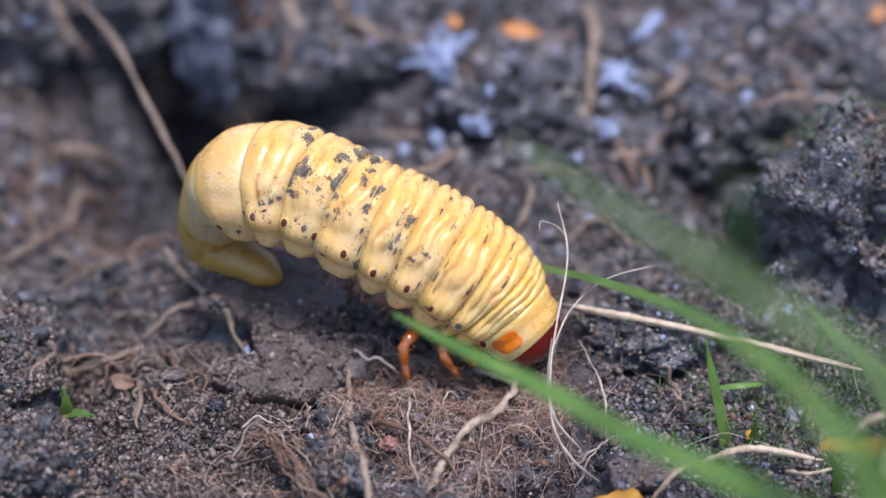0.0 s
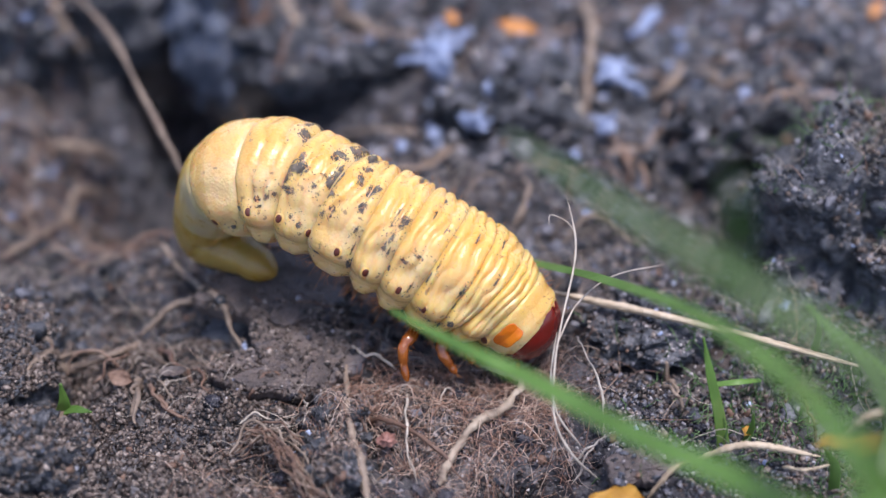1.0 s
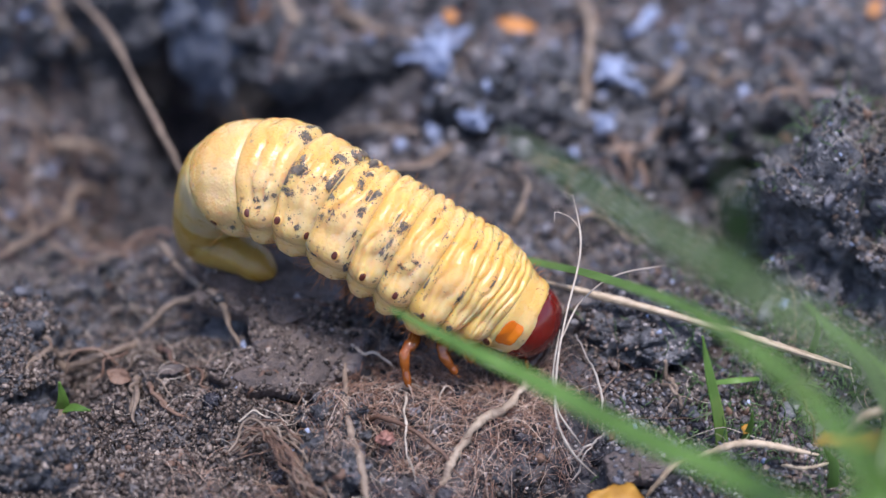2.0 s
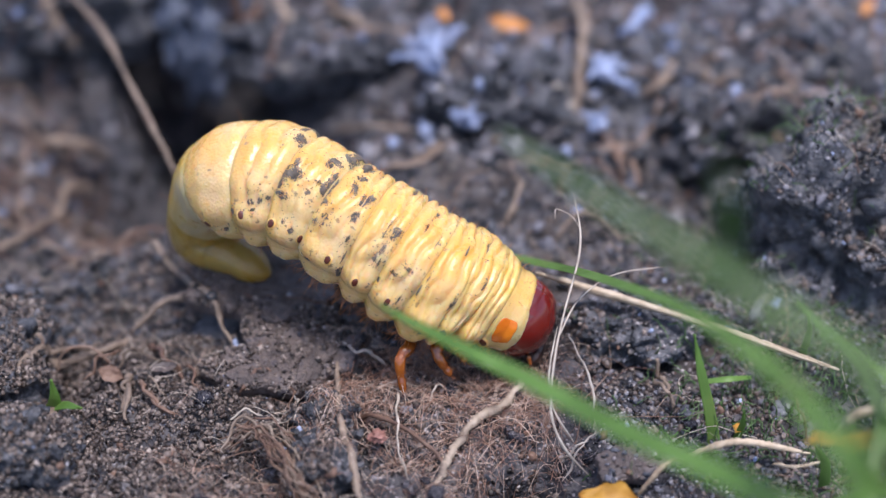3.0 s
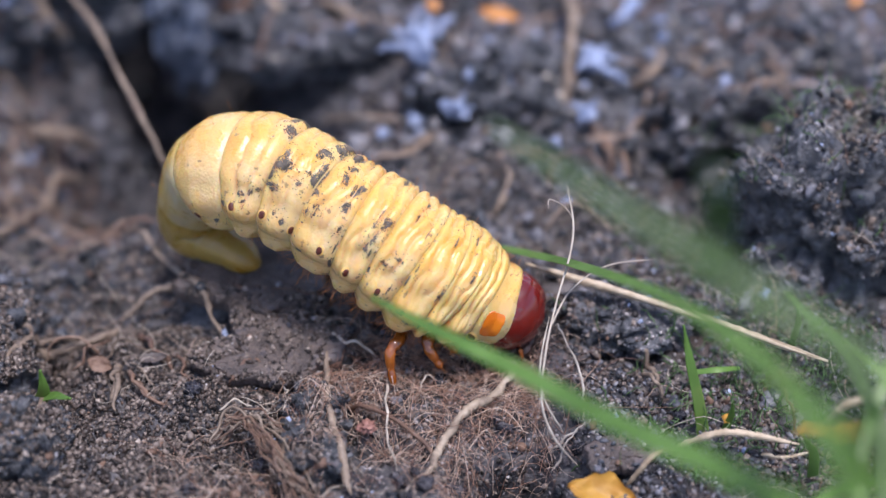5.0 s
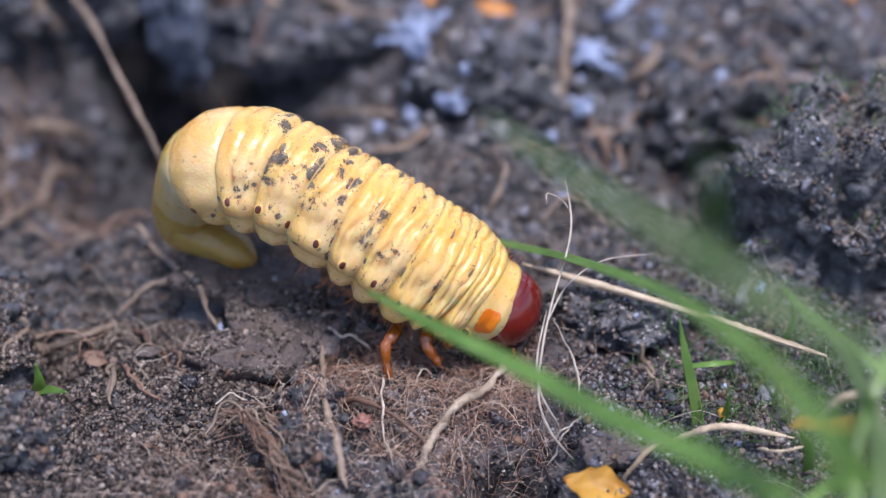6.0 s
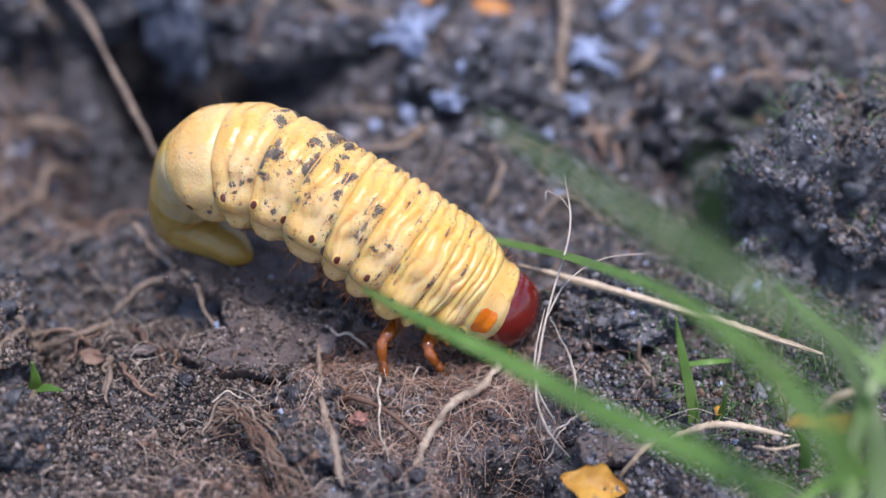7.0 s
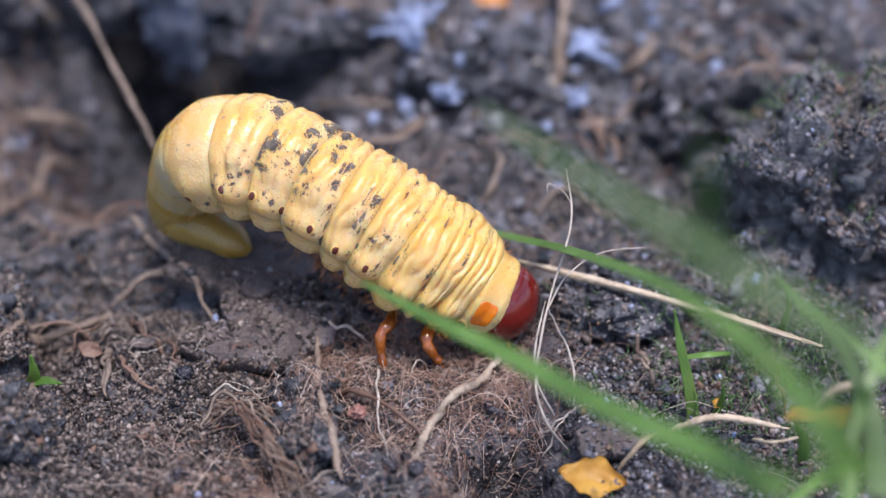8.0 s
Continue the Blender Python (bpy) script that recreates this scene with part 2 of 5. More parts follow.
def root_mesh(name, points, r0, r1, mat, wobble=0.22, n=0, sides=9, seed=1, rough=0.5, drape=False):
    rng = np.random.default_rng(seed)
    n = n or 20 * len(points)
    path = spline(points, n)
    w = rng.normal(size=(n, 3))
    for _ in range(14):
        w = (w + np.roll(w, 1, 0) + np.roll(w, -1, 0)) / 3
    w /= w.std() + 1e-9
    path += w * wobble * 0.8 * (0.1 if mat in (STRAW, OLDSTRAW) else 0.35 if mat is HAIR else 0.45)
    ends = np.minimum(1, 0.25 + 6 * np.minimum(np.linspace(0, 1, n), np.linspace(1, 0, n)))
    radii = np.linspace(r0, r1, n) * np.clip(1 + 0.13 * w[:, 0], 0.5, 1.6) * ends
    if drape:
        # lies on the soil, all but its two ends
        for j in range(int(n * 0.07), int(n * 0.93)):
            path[j, 2] = max(path[j, 2], top_z(path[j, 0], path[j, 1]) + 0.4 * radii[j])
        for _ in range(4):
            path[1:-1, 2] = (path[:-2, 2] + 2 * path[1:-1, 2] + path[2:, 2]) / 4
    v, f = tube_data(path, np.maximum(radii, 0.02), sides, rough, rng)
    return mesh(name, v, f, mat)


def root(name, points, r0, r1, mat, label, category="root", group="loose roots and stalks on the soil", **kw):
    # both ends dip into the soil
    pts = [tuple(p) for p in points]
    pts = [(*pts[0][:2], pts[0][2] - 0.9)] + pts[1:-1] + [(*pts[-1][:2], pts[-1][2] - 0.9)]
    return thing(name, root_mesh(name, pts, r0 * 0.9, r1 * 0.9, mat, drape=mat not in (STRAW, OLDSTRAW), **kw), label, category, group)


def blade_mesh(name, points, widths, mat, lean=(0, -0.3, 1), fold=0.25, thick=0.16, n=48):
    """A grass blade: a folded ribbon with a midrib and thickness."""
    path = spline(points, n)
    t = np.gradient(path, axis=0)
    t /= np.linalg.norm(t, axis=1)[:, None]
    side = np.cross(t, np.asarray(lean, float))
    side /= np.linalg.norm(side, axis=1)[:, None]
    nor = np.cross(side, t)
    w = np.interp(np.linspace(0, 1, n), np.linspace(0, 1, len(widths)), widths)
    cols = np.linspace(-1, 1, 9)
    verts = []
    for lay in (1, -1):
        for i in range(n):
            for c in cols:
                rib = 0.5 * thick * math.exp(-(c / 0.12) ** 2) + 0.12 * thick * math.cos(c * 22)
                verts.append(path[i] + side[i] * c * w[i] / 2 + nor[i] * (abs(c) * fold * w[i] / 2 + lay * (thick * (1 - 0.8 * c * c) / 2 + rib * 0.5)))
    k = len(cols)
    faces = []
    for i in range(n - 1):
        for j in range(k - 1):
            a = i * k + j
            faces.append((a, a + 1, a + k + 1, a + k))
            b = n * k + a
            faces.append((b, b + k, b + k + 1, b + 1))
        for j in (0, k - 1):
            a, b = i * k + j, n * k + i * k + j
            faces.append((a, a + k, b + k, b) if j == 0 else (a, b, b + k, a + k))
    return mesh(name, verts, faces, mat)


ICO_V, ICO_F = {}, {}
for level in (1, 2, 3, 4, 5, 6):
    b = bmesh.new()
    bmesh.ops.create_icosphere(b, subdivisions=level, radius=1)
    ICO_V[level] = np.array([v.co for v in b.verts])
    ICO_F[level] = np.array([[v.index for v in f.verts] for f in b.faces])
    b.free()


def fbm(x, y, z, octaves, gain=0.5):
    s, a = 0.0, 1.0
    for _ in range(octaves):
        s += a * noise.noise((x, y, z))
        x, y, z, a = x * 2.03 + 3.1, y * 2.03 + 1.7, z * 2.03 + 5.3, a * gain
    return s


def clod_mesh(name, radii, seed, mat, level=5, amp=0.28, freq=2.2, octaves=6):
    """A crumbly lump: a ball with coarse lobes and a grainy skin."""
    v = ICO_V[level].copy()
    o = seed * 7.31
    d = np.array([fbm(p[0] * freq + o, p[1] * freq, p[2] * freq - o, octaves, 0.6) for p in v])
    cell = np.array([noise.cell(Vector((p[0] * 9 + o, p[1] * 9, p[2] * 9))) for p in v])
    v = v * (1 + amp * d + 0.05 * (cell - 0.5))[:, None] * np.asarray(radii, float)
    return fast_mesh(name, v, ICO_F[level], mat)


# ---- the ground ----
HILLS = [
    (-29.3, 20.8, 12, 11, -11.0),
    (-30.3, -31.4, 22, 15, 1.2),
    (-34.4, 11.2, 26, 26, -6.0),
    (-22.2, 27.3, 12, 10, -20.0),
    (-16.1, -5.1, 9, 7, 0.4),
    (26.8, 3.7, 7, 9, -8.0),
    (32.3, 0.1, 8, 8, -4.0),
    (39.1, 1.9, 14, 14, 4.0),
    (7.4, 39.6, 60, 40, 2.0),
    (10.4, -32.7, 6, 6, -2.0),
    (8.1, -34.0, 2.6, 2.9, -17.0),
    (-3.9, -31.4, 25, 12, 0.5),
    (-35.5, -20.6, 5, 6, -3.0),
    (18.9, -10.0, 16, 8, 1.0)]
# the rise under the grub's tail and the deep hollow behind it
HOLLOW = [
    (-25.0, 1.5, 7, 6, 3.2),
    (-14.5, -10.5, 7, 5, 1.8),
    (-24.5, 27.0, 4.5, 5.5, -16.0),
    (-32.0, 41.0, 4, 6, -13.0),
    (-24.5, 50.0, 10, 9, -17.0),
    (-25.0, 37.0, 6, 10, -13.0),
    # raised ground out of view, a base for the added shading bank
    (-30.0, 84.0, 34, 14, 9.0)]


def ground(x, y):
    """The lie of the soil, in millimetres, without its crumbs."""
    z = 0.0
    for cx, cy, sx, sy, h in HILLS + HOLLOW:
        z += h * math.exp(-((x - cx) / sx) ** 2 - ((y - cy) / sy) ** 2)
    return z


def soil_z(x, y):
    near = 1.0 if abs(x) < 140 and -110 < y < 210 else 0.4
    z = ground(x, y) + near * (1.5 * noise.noise((x / 9.0, y / 9.0, 0.3)) + 0.75 * noise.noise((x / 3.7, y / 3.7, 4.3)))
    c = noise.noise((x / 1.6, y / 1.6, 9.1))
    z += near * (0.45 * abs(c) + 0.26 * noise.noise((x / 0.8, y / 0.8, 2.2)))
    if near == 1.0:
        # lumps with crevices between them, bolder in some places than in others
        far = min(1.0, max(0.0, (y - 6.0) / 14.0))
        bold = max(0.0, (1.15 if x < -9 and y < -20 else 0.75) + 1.1 * noise.noise((x / 21.0, y / 21.0, 6.6))) * (1 + 1.3 * far)
        wx, wy = x + 1.2 * noise.noise((x / 2.6, y / 2.6, 1.1)), y + 1.2 * noise.noise((x / 2.6, y / 2.6, 8.1))
        d = noise.voronoi(Vector((wx / 5.2, wy / 5.2, 0.0)))[0]
        z += bold * (1.3 * min(0.5, d[1] - d[0]) ** 0.5 - 0.75)
        d = noise.voronoi(Vector((wx / 2.0, wy / 2.0, 3.0)))[0]
        z += bold * (0.55 * min(0.5, d[1] - d[0]) ** 0.5 - 0.3)
    return z


def make_ground():
    far = [110 * 1.28 ** k for k in range(1, 25)]
    xs = np.array([-f for f in far[::-1]] + list(np.arange(-100, 100.1, 0.42)) + far)
    ys = np.array([-f for f in far[::-1]] + list(np.arange(-85, 175, 0.42)) + [70 + f for f in far])
    nx, ny = len(xs), len(ys)
    v = np.array([(x, y, soil_z(x, y)) for y in ys for x in xs])
    i = (np.arange(ny - 1)[:, None] * nx + np.arange(nx - 1)[None, :]).ravel()
    t = np.vstack([np.stack([i, i + 1, i + nx + 1], 1), np.stack([i, i + nx + 1, i + nx], 1)])
    thing("ground", fast_mesh("ground", v, t, SOIL), "dark moist crumbly garden soil with fine roots", "soil", kind="structure")


make_ground()



# ---- clods and rotten wood ----
SOLIDS, FLAKES = [], []


def rest_on(ob):
    """Remember a lump's surface, so that crumbs and fibres come to lie on it."""
    m = ob.matrix_basis
    co = [m @ v.co for v in ob.data.vertices]
    at, reach = m.translation / MM, max((c - m.translation).length for c in co) / MM
    SOLIDS.append((BVHTree.FromPolygons([c / MM for c in co], [tuple(p.vertices) for p in ob.data.polygons]), at.x, at.y, reach))


def top_z(x, y):
    z = soil_z(x, y)
    for tree, cx, cy, reach in SOLIDS:
        if abs(x - cx) > reach or abs(y - cy) > reach:
            continue
        hit = tree.ray_cast(Vector((x, y, 90)), Vector((0, 0, -1)))[0]
        if hit and hit.z > z:
            z = hit.z
    return z


def crumb_shape(seed):
    rng = np.random.default_rng(seed)
    return fast_mesh("crumb", ICO_V[2] * (1 + 0.32 * rng.normal(size=(len(ICO_V[2]), 1))), ICO_F[2], CLOD)


CRUMB_SHAPES = [crumb_shape(k) for k in range(6)]


def clod(points, radii, seed, label, turn=0.0, amp=0.28, sink=0.35, mat=CLOD):
    ob = thing("soil_clod", clod_mesh("soil_clod", radii, seed, mat, amp=amp), label, "soil clod", "soil clods round the grub")
    x, y, z = points
    ob.matrix_basis = pose(x * MM, y * MM, (z + radii[2] * (1 - 2 * sink)) * MM, 0, 0, turn)
    rest_on(ob)
    # loose crumbs stuck to the lump
    rng = np.random.default_rng(seed)
    vs = ob.data.vertices
    for _ in range(60):
        v = vs[int(rng.integers(len(vs)))]
        if v.co.z > -0.2 * radii[2] * MM:
            c = part("crumb", CRUMB_SHAPES[int(rng.integers(len(CRUMB_SHAPES)))], ob)
            size = 0.3 * 2.6 ** rng.random()
            c.matrix_basis = Matrix.LocRotScale(v.co, Euler(rng.uniform(0, 6.28, 3)), Vector(rng.uniform(0.5, 1.3, 3) * size))
    return ob


clod((-38.8, -16.4, -2.5), (5.5, 9, 5), 1, "grainy dark soil clod at the edge of a hollow")
clod((38.8, -2.6, 2.1), (10, 9, 10), 2, "dark crumbly soil clod threaded with fine pale filaments", 20, 0.4)
clod((-25.8, 40.5, -5.5), (4.8, 7.0, 11), 3, "blue-grey crumbly clod beside a dark hollow", 0, 0.45, 0.12, BLUECLOD)
# added, unseen from the camera: overhangs the hollow to keep its far wall dark
clod((-30.0, 68.0, 3.0), (24, 22, 8), 15, "added soil bank out of view that shades the hollow", 0, 0.3, 0.05)
clod((-50.0, 41.5, -0.8), (16, 11, 9), 4, "blurred dark soil clod overgrown with roots", 0, 0.35)
clod((-9.2, 39.8, -0.2), (16, 9, 6), 5, "loose dark soil clod", 0, 0.4, 0.6)
clod((27.9, 29.7, 1.7), (15, 8, 5), 6, "loose dark soil clod", 10, 0.4, 0.74)
clod((40.5, 31.2, 1.5), (13, 9, 7), 7, "loose dark soil clod", 0, 0.4, 0.7)
clod((31.7, 16.9, 1.6), (9, 6, 6), 8, "brown soil clod over a dark pit", 0, 0.4, 0.6)
clod((9.9, 23.5, 1.4), (10, 6, 4), 9, "loose dark soil clod", 0, 0.4, 0.6)
clod((-8.7, -26.1, 0.6), (2.6, 2.2, 2.2), 10, "small wet black soil clod", 0, 0.35)
clod((-8.5, -31.6, 0.9), (2.4, 2.8, 2.2), 11, "small wet black soil clod", 30, 0.35)
clod((18.4, -15.1, 1.1), (6, 4, 2.6), 12, "dark grainy soil clod under a straw", 0, 0.35)
clod((-33.6, -30.1, 0.6), (5, 4, 3.6), 13, "rounded grainy soil clod", 0, 0.2)
clod((5.7, 19.8, 1.0), (5, 3, 4), 14, "loose dark soil clod", 0, 0.4)


def wood_flake(points, size, seed, tilt, label):
    """A flat, layered piece of rotten wood with a broken outline."""
    v = ICO_V[5].copy()
    out = []
    for p in v:
        a = math.atan2(p[1], p[0])
        edge = 1 + 0.5 * noise.noise((math.cos(a) * 1.8 + seed, math.sin(a) * 1.8, 0.5)) + 0.06 * noise.noise((math.cos(a) * 7, math.sin(a) * 7, seed))
        q = Vector((p[0], p[1], 0))
        q *= edge * min(1.0, 1.25 * (1 - abs(p[2]) ** 3) + 0.2) if q.length > 0.01 else 1
        z = math.copysign(abs(p[2]) ** 0.35, p[2])
        z += 0.25 * noise.noise((p[0] * 2.5, p[1] * 7 + seed, 2)) + 0.10 * noise.noise((p[0] * 9, p[1] * 16, seed))
        out.append((q.x * size[0], q.y * size[1], z * size[2]))
    me = fast_mesh("wood_flake", out, ICO_F[5], FLAKE)
    ob = thing("wood_flake", me, label, "rotten wood")
    for k in range(3):
        chip = part("layer", me, ob)
        chip.matrix_basis = Matrix.LocRotScale(Vector((0.35 * size[0] * math.cos(k * 2.3 + seed), 0.4 * size[1] * math.sin(k * 2.3 + seed), size[2] * 0.5)) * MM, Euler((0.05 * k, 0.08, k * 1.1)), Vector((0.55 - 0.1 * k, 0.45, 0.6)))
    ob.matrix_basis = pose(points[0] * MM, points[1] * MM, points[2] * MM, *tilt)
    rest_on(ob)
    FLAKES.append((points[0], points[1], size[0], size[1]))


# a small burrow mouth stays free of crumbs
PIT = (8.1, -34.3, 0.0)
FLAKES.append((PIT[0], PIT[1], 3.4, 3.4))

wood_flake((-14.7, -10.2, 2.4), (6.6, 6.0, 1.1), 1, (10, 4, -8), "smooth dark brown flake of rotten wood under the grub")
wood_flake((-12.3, -18.5, 1.1), (6.4, 3.4, 0.9), 4, (14, -3, 12), "layered brown flake of rotten wood in the soil")
wood_flake((16.5, -30.8, 1.0), (3.6, 2.0, 0.7), 6, (10, 0, 20), "small brown flake of rotten wood")

def crumbs(name, count, size, seed, level, box, label, patch=None, mat=CRUMB):
    rng = np.random.default_rng(seed)
    V, F = [], []
    base, faces = ICO_V[level], ICO_F[level]
    k = 0
    while k < count:
        x, y = rng.uniform(box[0], box[1]), rng.uniform(box[2], box[3])
        if abs(x) > (y + 160) * 0.31 or (-38 < x < -18 and 22 < y < 60 and mat in (LINT, HAIR)) or (level == 2 and y < -14 and (x < -9 or rng.random() < 0.7)):
            continue
        if any(((x - a) / c) ** 2 + ((y - b) / d) ** 2 < 0.8 for a, b, c, d in FLAKES) and rng.random() > 0.4:
            continue
        if patch and noise.noise((x / patch, y / patch, seed)) < rng.uniform(-0.35, 0.3):
            continue
        r = size[0] * (size[1] / size[0]) ** (rng.random() ** 1.6)
        b = base * (1 + 0.28 * rng.normal(size=(len(base), 1))) * (r * rng.uniform(0.45, 1.3, 3))
        q = Euler(rng.uniform(0, 6.28, 3)).to_matrix()
        b = b @ np.array(q).T + (x, y, top_z(x, y) + r * rng.uniform(-0.1, 0.75))
        F.append(faces + len(base) * k)
        V.append(b)
        k += 1
    thing(name, fast_mesh(name, np.vstack(V), np.vstack(F), mat, True), label, "soil crumbs", kind="stuff")


crumbs("soil_crumbs", 15000, (0.22, 0.75), 3, 1, (-75, 75, 6, 130), "small dark crumbs of farther soil", 9)
crumbs("brown_crumbs", 21000, (0.12, 0.36), 4, 1, (-52, 58, -60, 12), "small brown crumbs of soil lying on the ground", 9, WARMCRUMB)
crumbs("soil_lumps", 2400, (0.35, 1.0), 5, 2, (-75, 75, -60, 130), "larger dark lumps of soil lying on the ground", 14)
crumbs("soil_grit", 26000, (0.12, 0.30), 8, 1, (-55, -8, -60, -12), "fine grainy soil on a mound", None, WARMCRUMB)
crumbs("wet_crumbs", 9000, (0.12, 0.34), 25, 1, (14, 60, -55, 16), "wet blackish crumbs of soil among grass", 7)
crumbs("wet_lumps", 170, (0.25, 0.7), 27, 3, (-20, 26, -40, -8), "glistening wet black lumps of soil among roots", 6, WETSOIL)
# pale crumbs whose light colour also imitates highlights on the blurred soil
crumbs("pale_crumbs", 2600, (0.16, 0.5), 26, 1, (-75, 75, 18, 130), "pale crumbs and painted highlights in the farther soil", 10, HAIR)
crumbs("pale_pebbles", 900, (0.3, 0.85), 23, 2, (-75, 75, 15, 130), "pale bluish grit in the farther soil", 10, LINT)
crumbs("dark_pebbles", 2600, (0.4, 1.1), 24, 2, (-75, 75, 12, 130), "dark and pale lumps of farther soil", 14)
crumbs("pale_grit", 2300, (0.08, 0.22), 28, 1, (-10, 24, -46, -14), "pale lilac-grey grit between the roots", 6, PALEGRIT)
# bluish-white grains, pale so that they also pass for glints
crumbs("pale_grains", 1300, (0.10, 0.36), 21, 1, (-75, 75, -60, 130), "scattered pale bluish grains and painted glints in the soil", 10, LINT)
crumbs("brown_bits", 1400, (0.12, 0.6), 22, 1, (-75, 75, -60, 130), "scattered brown bits of rotten plants", 10, REDROOT)


def fibres(name, count, length, radius, seed, box, lift, label, mat, curl=0.35, steep=3.2):
    rng = np.random.default_rng(seed)
    V, F = [], []
    sides, base = 4, 0
    k = 0
    while k < count:
        x, y = rng.uniform(box[0], box[1]), rng.uniform(box[2], box[3])
        if abs(x) > (y + 160) * 0.31 or (x < -12 and y < -20 and rng.random() < 0.85) or (x > 16 and y < 5 and rng.random() < 0.75) or noise.noise((x / 12, y / 12, seed + 0.5)) < rng.uniform(-0.5, 0.35):
            continue
        k += 1
        ln = length[0] * (length[1] / length[0]) ** rng.random()
        n = max(6, int(ln / 0.6))
        a, turn = rng.uniform(0, 6.28), rng.normal() * curl * 0.3
        z0 = rng.uniform(0.0, lift)
        pts = []
        for j in range(n):
            h = top_z(x, y) + z0 * math.sin(math.pi * (j + 0.5) / n) + 0.2
            pts.append((x, y, h))
            turn = turn * 0.9 + rng.normal() * curl * 0.25
            a += turn
            x, y = x + math.cos(a) * ln / n, y + math.sin(a) * ln / n
        pts = np.array(pts)
        if np.ptp(pts[:, 2]) > steep or any((((pts[:, 0] - a) / c) ** 2 + ((pts[:, 1] - b) / d) ** 2).min() < 0.7 for a, b, c, d in FLAKES):
            k -= 1
            continue
        pts[1:-1, 2] = (pts[:-2, 2] + pts[1:-1, 2] + pts[2:, 2]) / 3 + 0.05
        r = radius[0] * (radius[1] / radius[0]) ** rng.random()
        v, f = tube_data(pts, np.linspace(r, r * 0.5, n), sides)
        q = np.array(f[:-2]) + base
        F.append(np.vstack([q[:, [0, 1, 2]], q[:, [0, 2, 3]]]))
        V.append(v)
        base += len(v)
    thing(name, fast_mesh(name, np.vstack(V), np.vstack(F), mat), label, "roots", kind="stuff")


MOSS_AT, FUZZ_AT = (39.9, 5.8, 3.2), (39.0, -2.7, 2.2)
fibres("root_fibres", 1100, (3, 14), (0.018, 0.065), 11, (-70, 70, -60, 130), 1.6, "tangle of fine brown root fibres on the soil", FIBRE, 0.3)
fibres("root_mat", 2500, (1.2, 7), (0.012, 0.036), 12, (-22, 11, -46, -16), 1.5, "dense mat of hair-thin reddish roots", MATFIBRE, 0.3)
fibres("hair_roots", 420, (2, 10), (0.022, 0.05), 15, (-45, 55, -60, 20), 1.6, "fine pale hair roots on the soil", HAIR, 0.45)
fibres("coarse_roots", 380, (5, 22), (0.08, 0.28), 13, (-75, 75, 2, 130), 2.2, "tan rootlets lying across the soil", FIBRE, 0.28, 6)
fibres("curled_roots", 330, (4, 15), (0.05, 0.17), 14, (-62, -20, 2, 66), 2.6, "blurred reddish-brown curled roots in a hollow", FIBRE, 0.45, 12)
fibres("clod_filaments", 170, (1.5, 5), (0.02, 0.04), 16, (FUZZ_AT[0] - 9, FUZZ_AT[0] + 7, FUZZ_AT[1] - 9, FUZZ_AT[1] + 8), 0.8, "fine pale filaments growing over a soil clod", HAIR, 0.9)

# ---- the grub ----
VIEW_RIGHT, VIEW_DOWN = np.array([1.0, 0, 0]), np.array([0, -0.617, -0.787])
# rings from the tail tip to the neck: name, middle of the ring, half width, half height
SPINE = [
    ("tail_tip", (-17.2, -8.8, 5.3), 1.77, 1.74),
    ("tail_segment", (-20.9, -6.3, 6.1), 2.83, 2.78),
    ("abdomen_segment", (-19.3, -6.9, 11.1), 4.07, 4.01),
    ("abdomen_segment", (-17.0, -8.1, 13.4), 5.35, 5.27),
    ("abdomen_segment", (-13.5, -9.4, 14.3), 5.67, 5.59),
    ("abdomen_segment", (-10.1, -10.9, 14.0), 5.49, 5.41),
    ("abdomen_segment", (-6.8, -12.6, 13.2), 5.37, 5.29),
    ("abdomen_segment", (-4.0, -13.6, 12.4), 5.55, 5.46),
    ("abdomen_segment", (-1.4, -14.5, 11.4), 5.68, 5.60),
    ("abdomen_segment", (1.2, -15.4, 10.0), 5.69, 5.61),
    ("thorax_segment", (3.3, -16.0, 8.6), 5.47, 5.39),
    ("thorax_segment", (4.9, -16.7, 7.1), 4.87, 4.80),
    ("front_segment", (6.5, -17.6, 5.5), 3.85, 3.79),
]
BASE = np.array([s[1] for s in SPINE])
COUNT = len(SPINE)
FINE = 40
# how the rings stir: sideways and downward shift across the view, in millimetres, and turn in degrees
STIR_T = (0, 0.5, 1, 1.5, 3, 3.5, 4.5, 6, 7, 8)
STIR_X = {
    2: (0.00, -0.14, -0.18, -0.20, 0.03, 0.03, 0.12, 0.08, 0.10, 0.05),
    4: (0.00, -0.12, -0.15, -0.13, 0.09, 0.09, 0.18, 0.14, 0.08, -0.00),
    6: (0.00, -0.12, -0.21, -0.25, -0.12, -0.07, 0.02, 0.05, -0.01, -0.07),
    8: (0.00, -0.21, -0.37, -0.49, -0.47, -0.42, -0.39, -0.35, -0.56, -0.60),
    9: (0.00, -0.21, -0.42, -0.51, -0.52, -0.54, -0.61, -0.56, -0.76, -0.73),
    10: (0.00, -0.30, -0.50, -0.63, -0.74, -0.62, -0.86, -0.62, -0.92, -0.70),
    11: (0.00, -0.16, -0.27, -0.37, -0.46, -0.38, -0.61, -0.43, -0.58, -0.40),
    12: (0.00, 0.07, 0.11, 0.06, 0.00, 0.00, -0.20, -0.12, -0.03, 0.10),
}
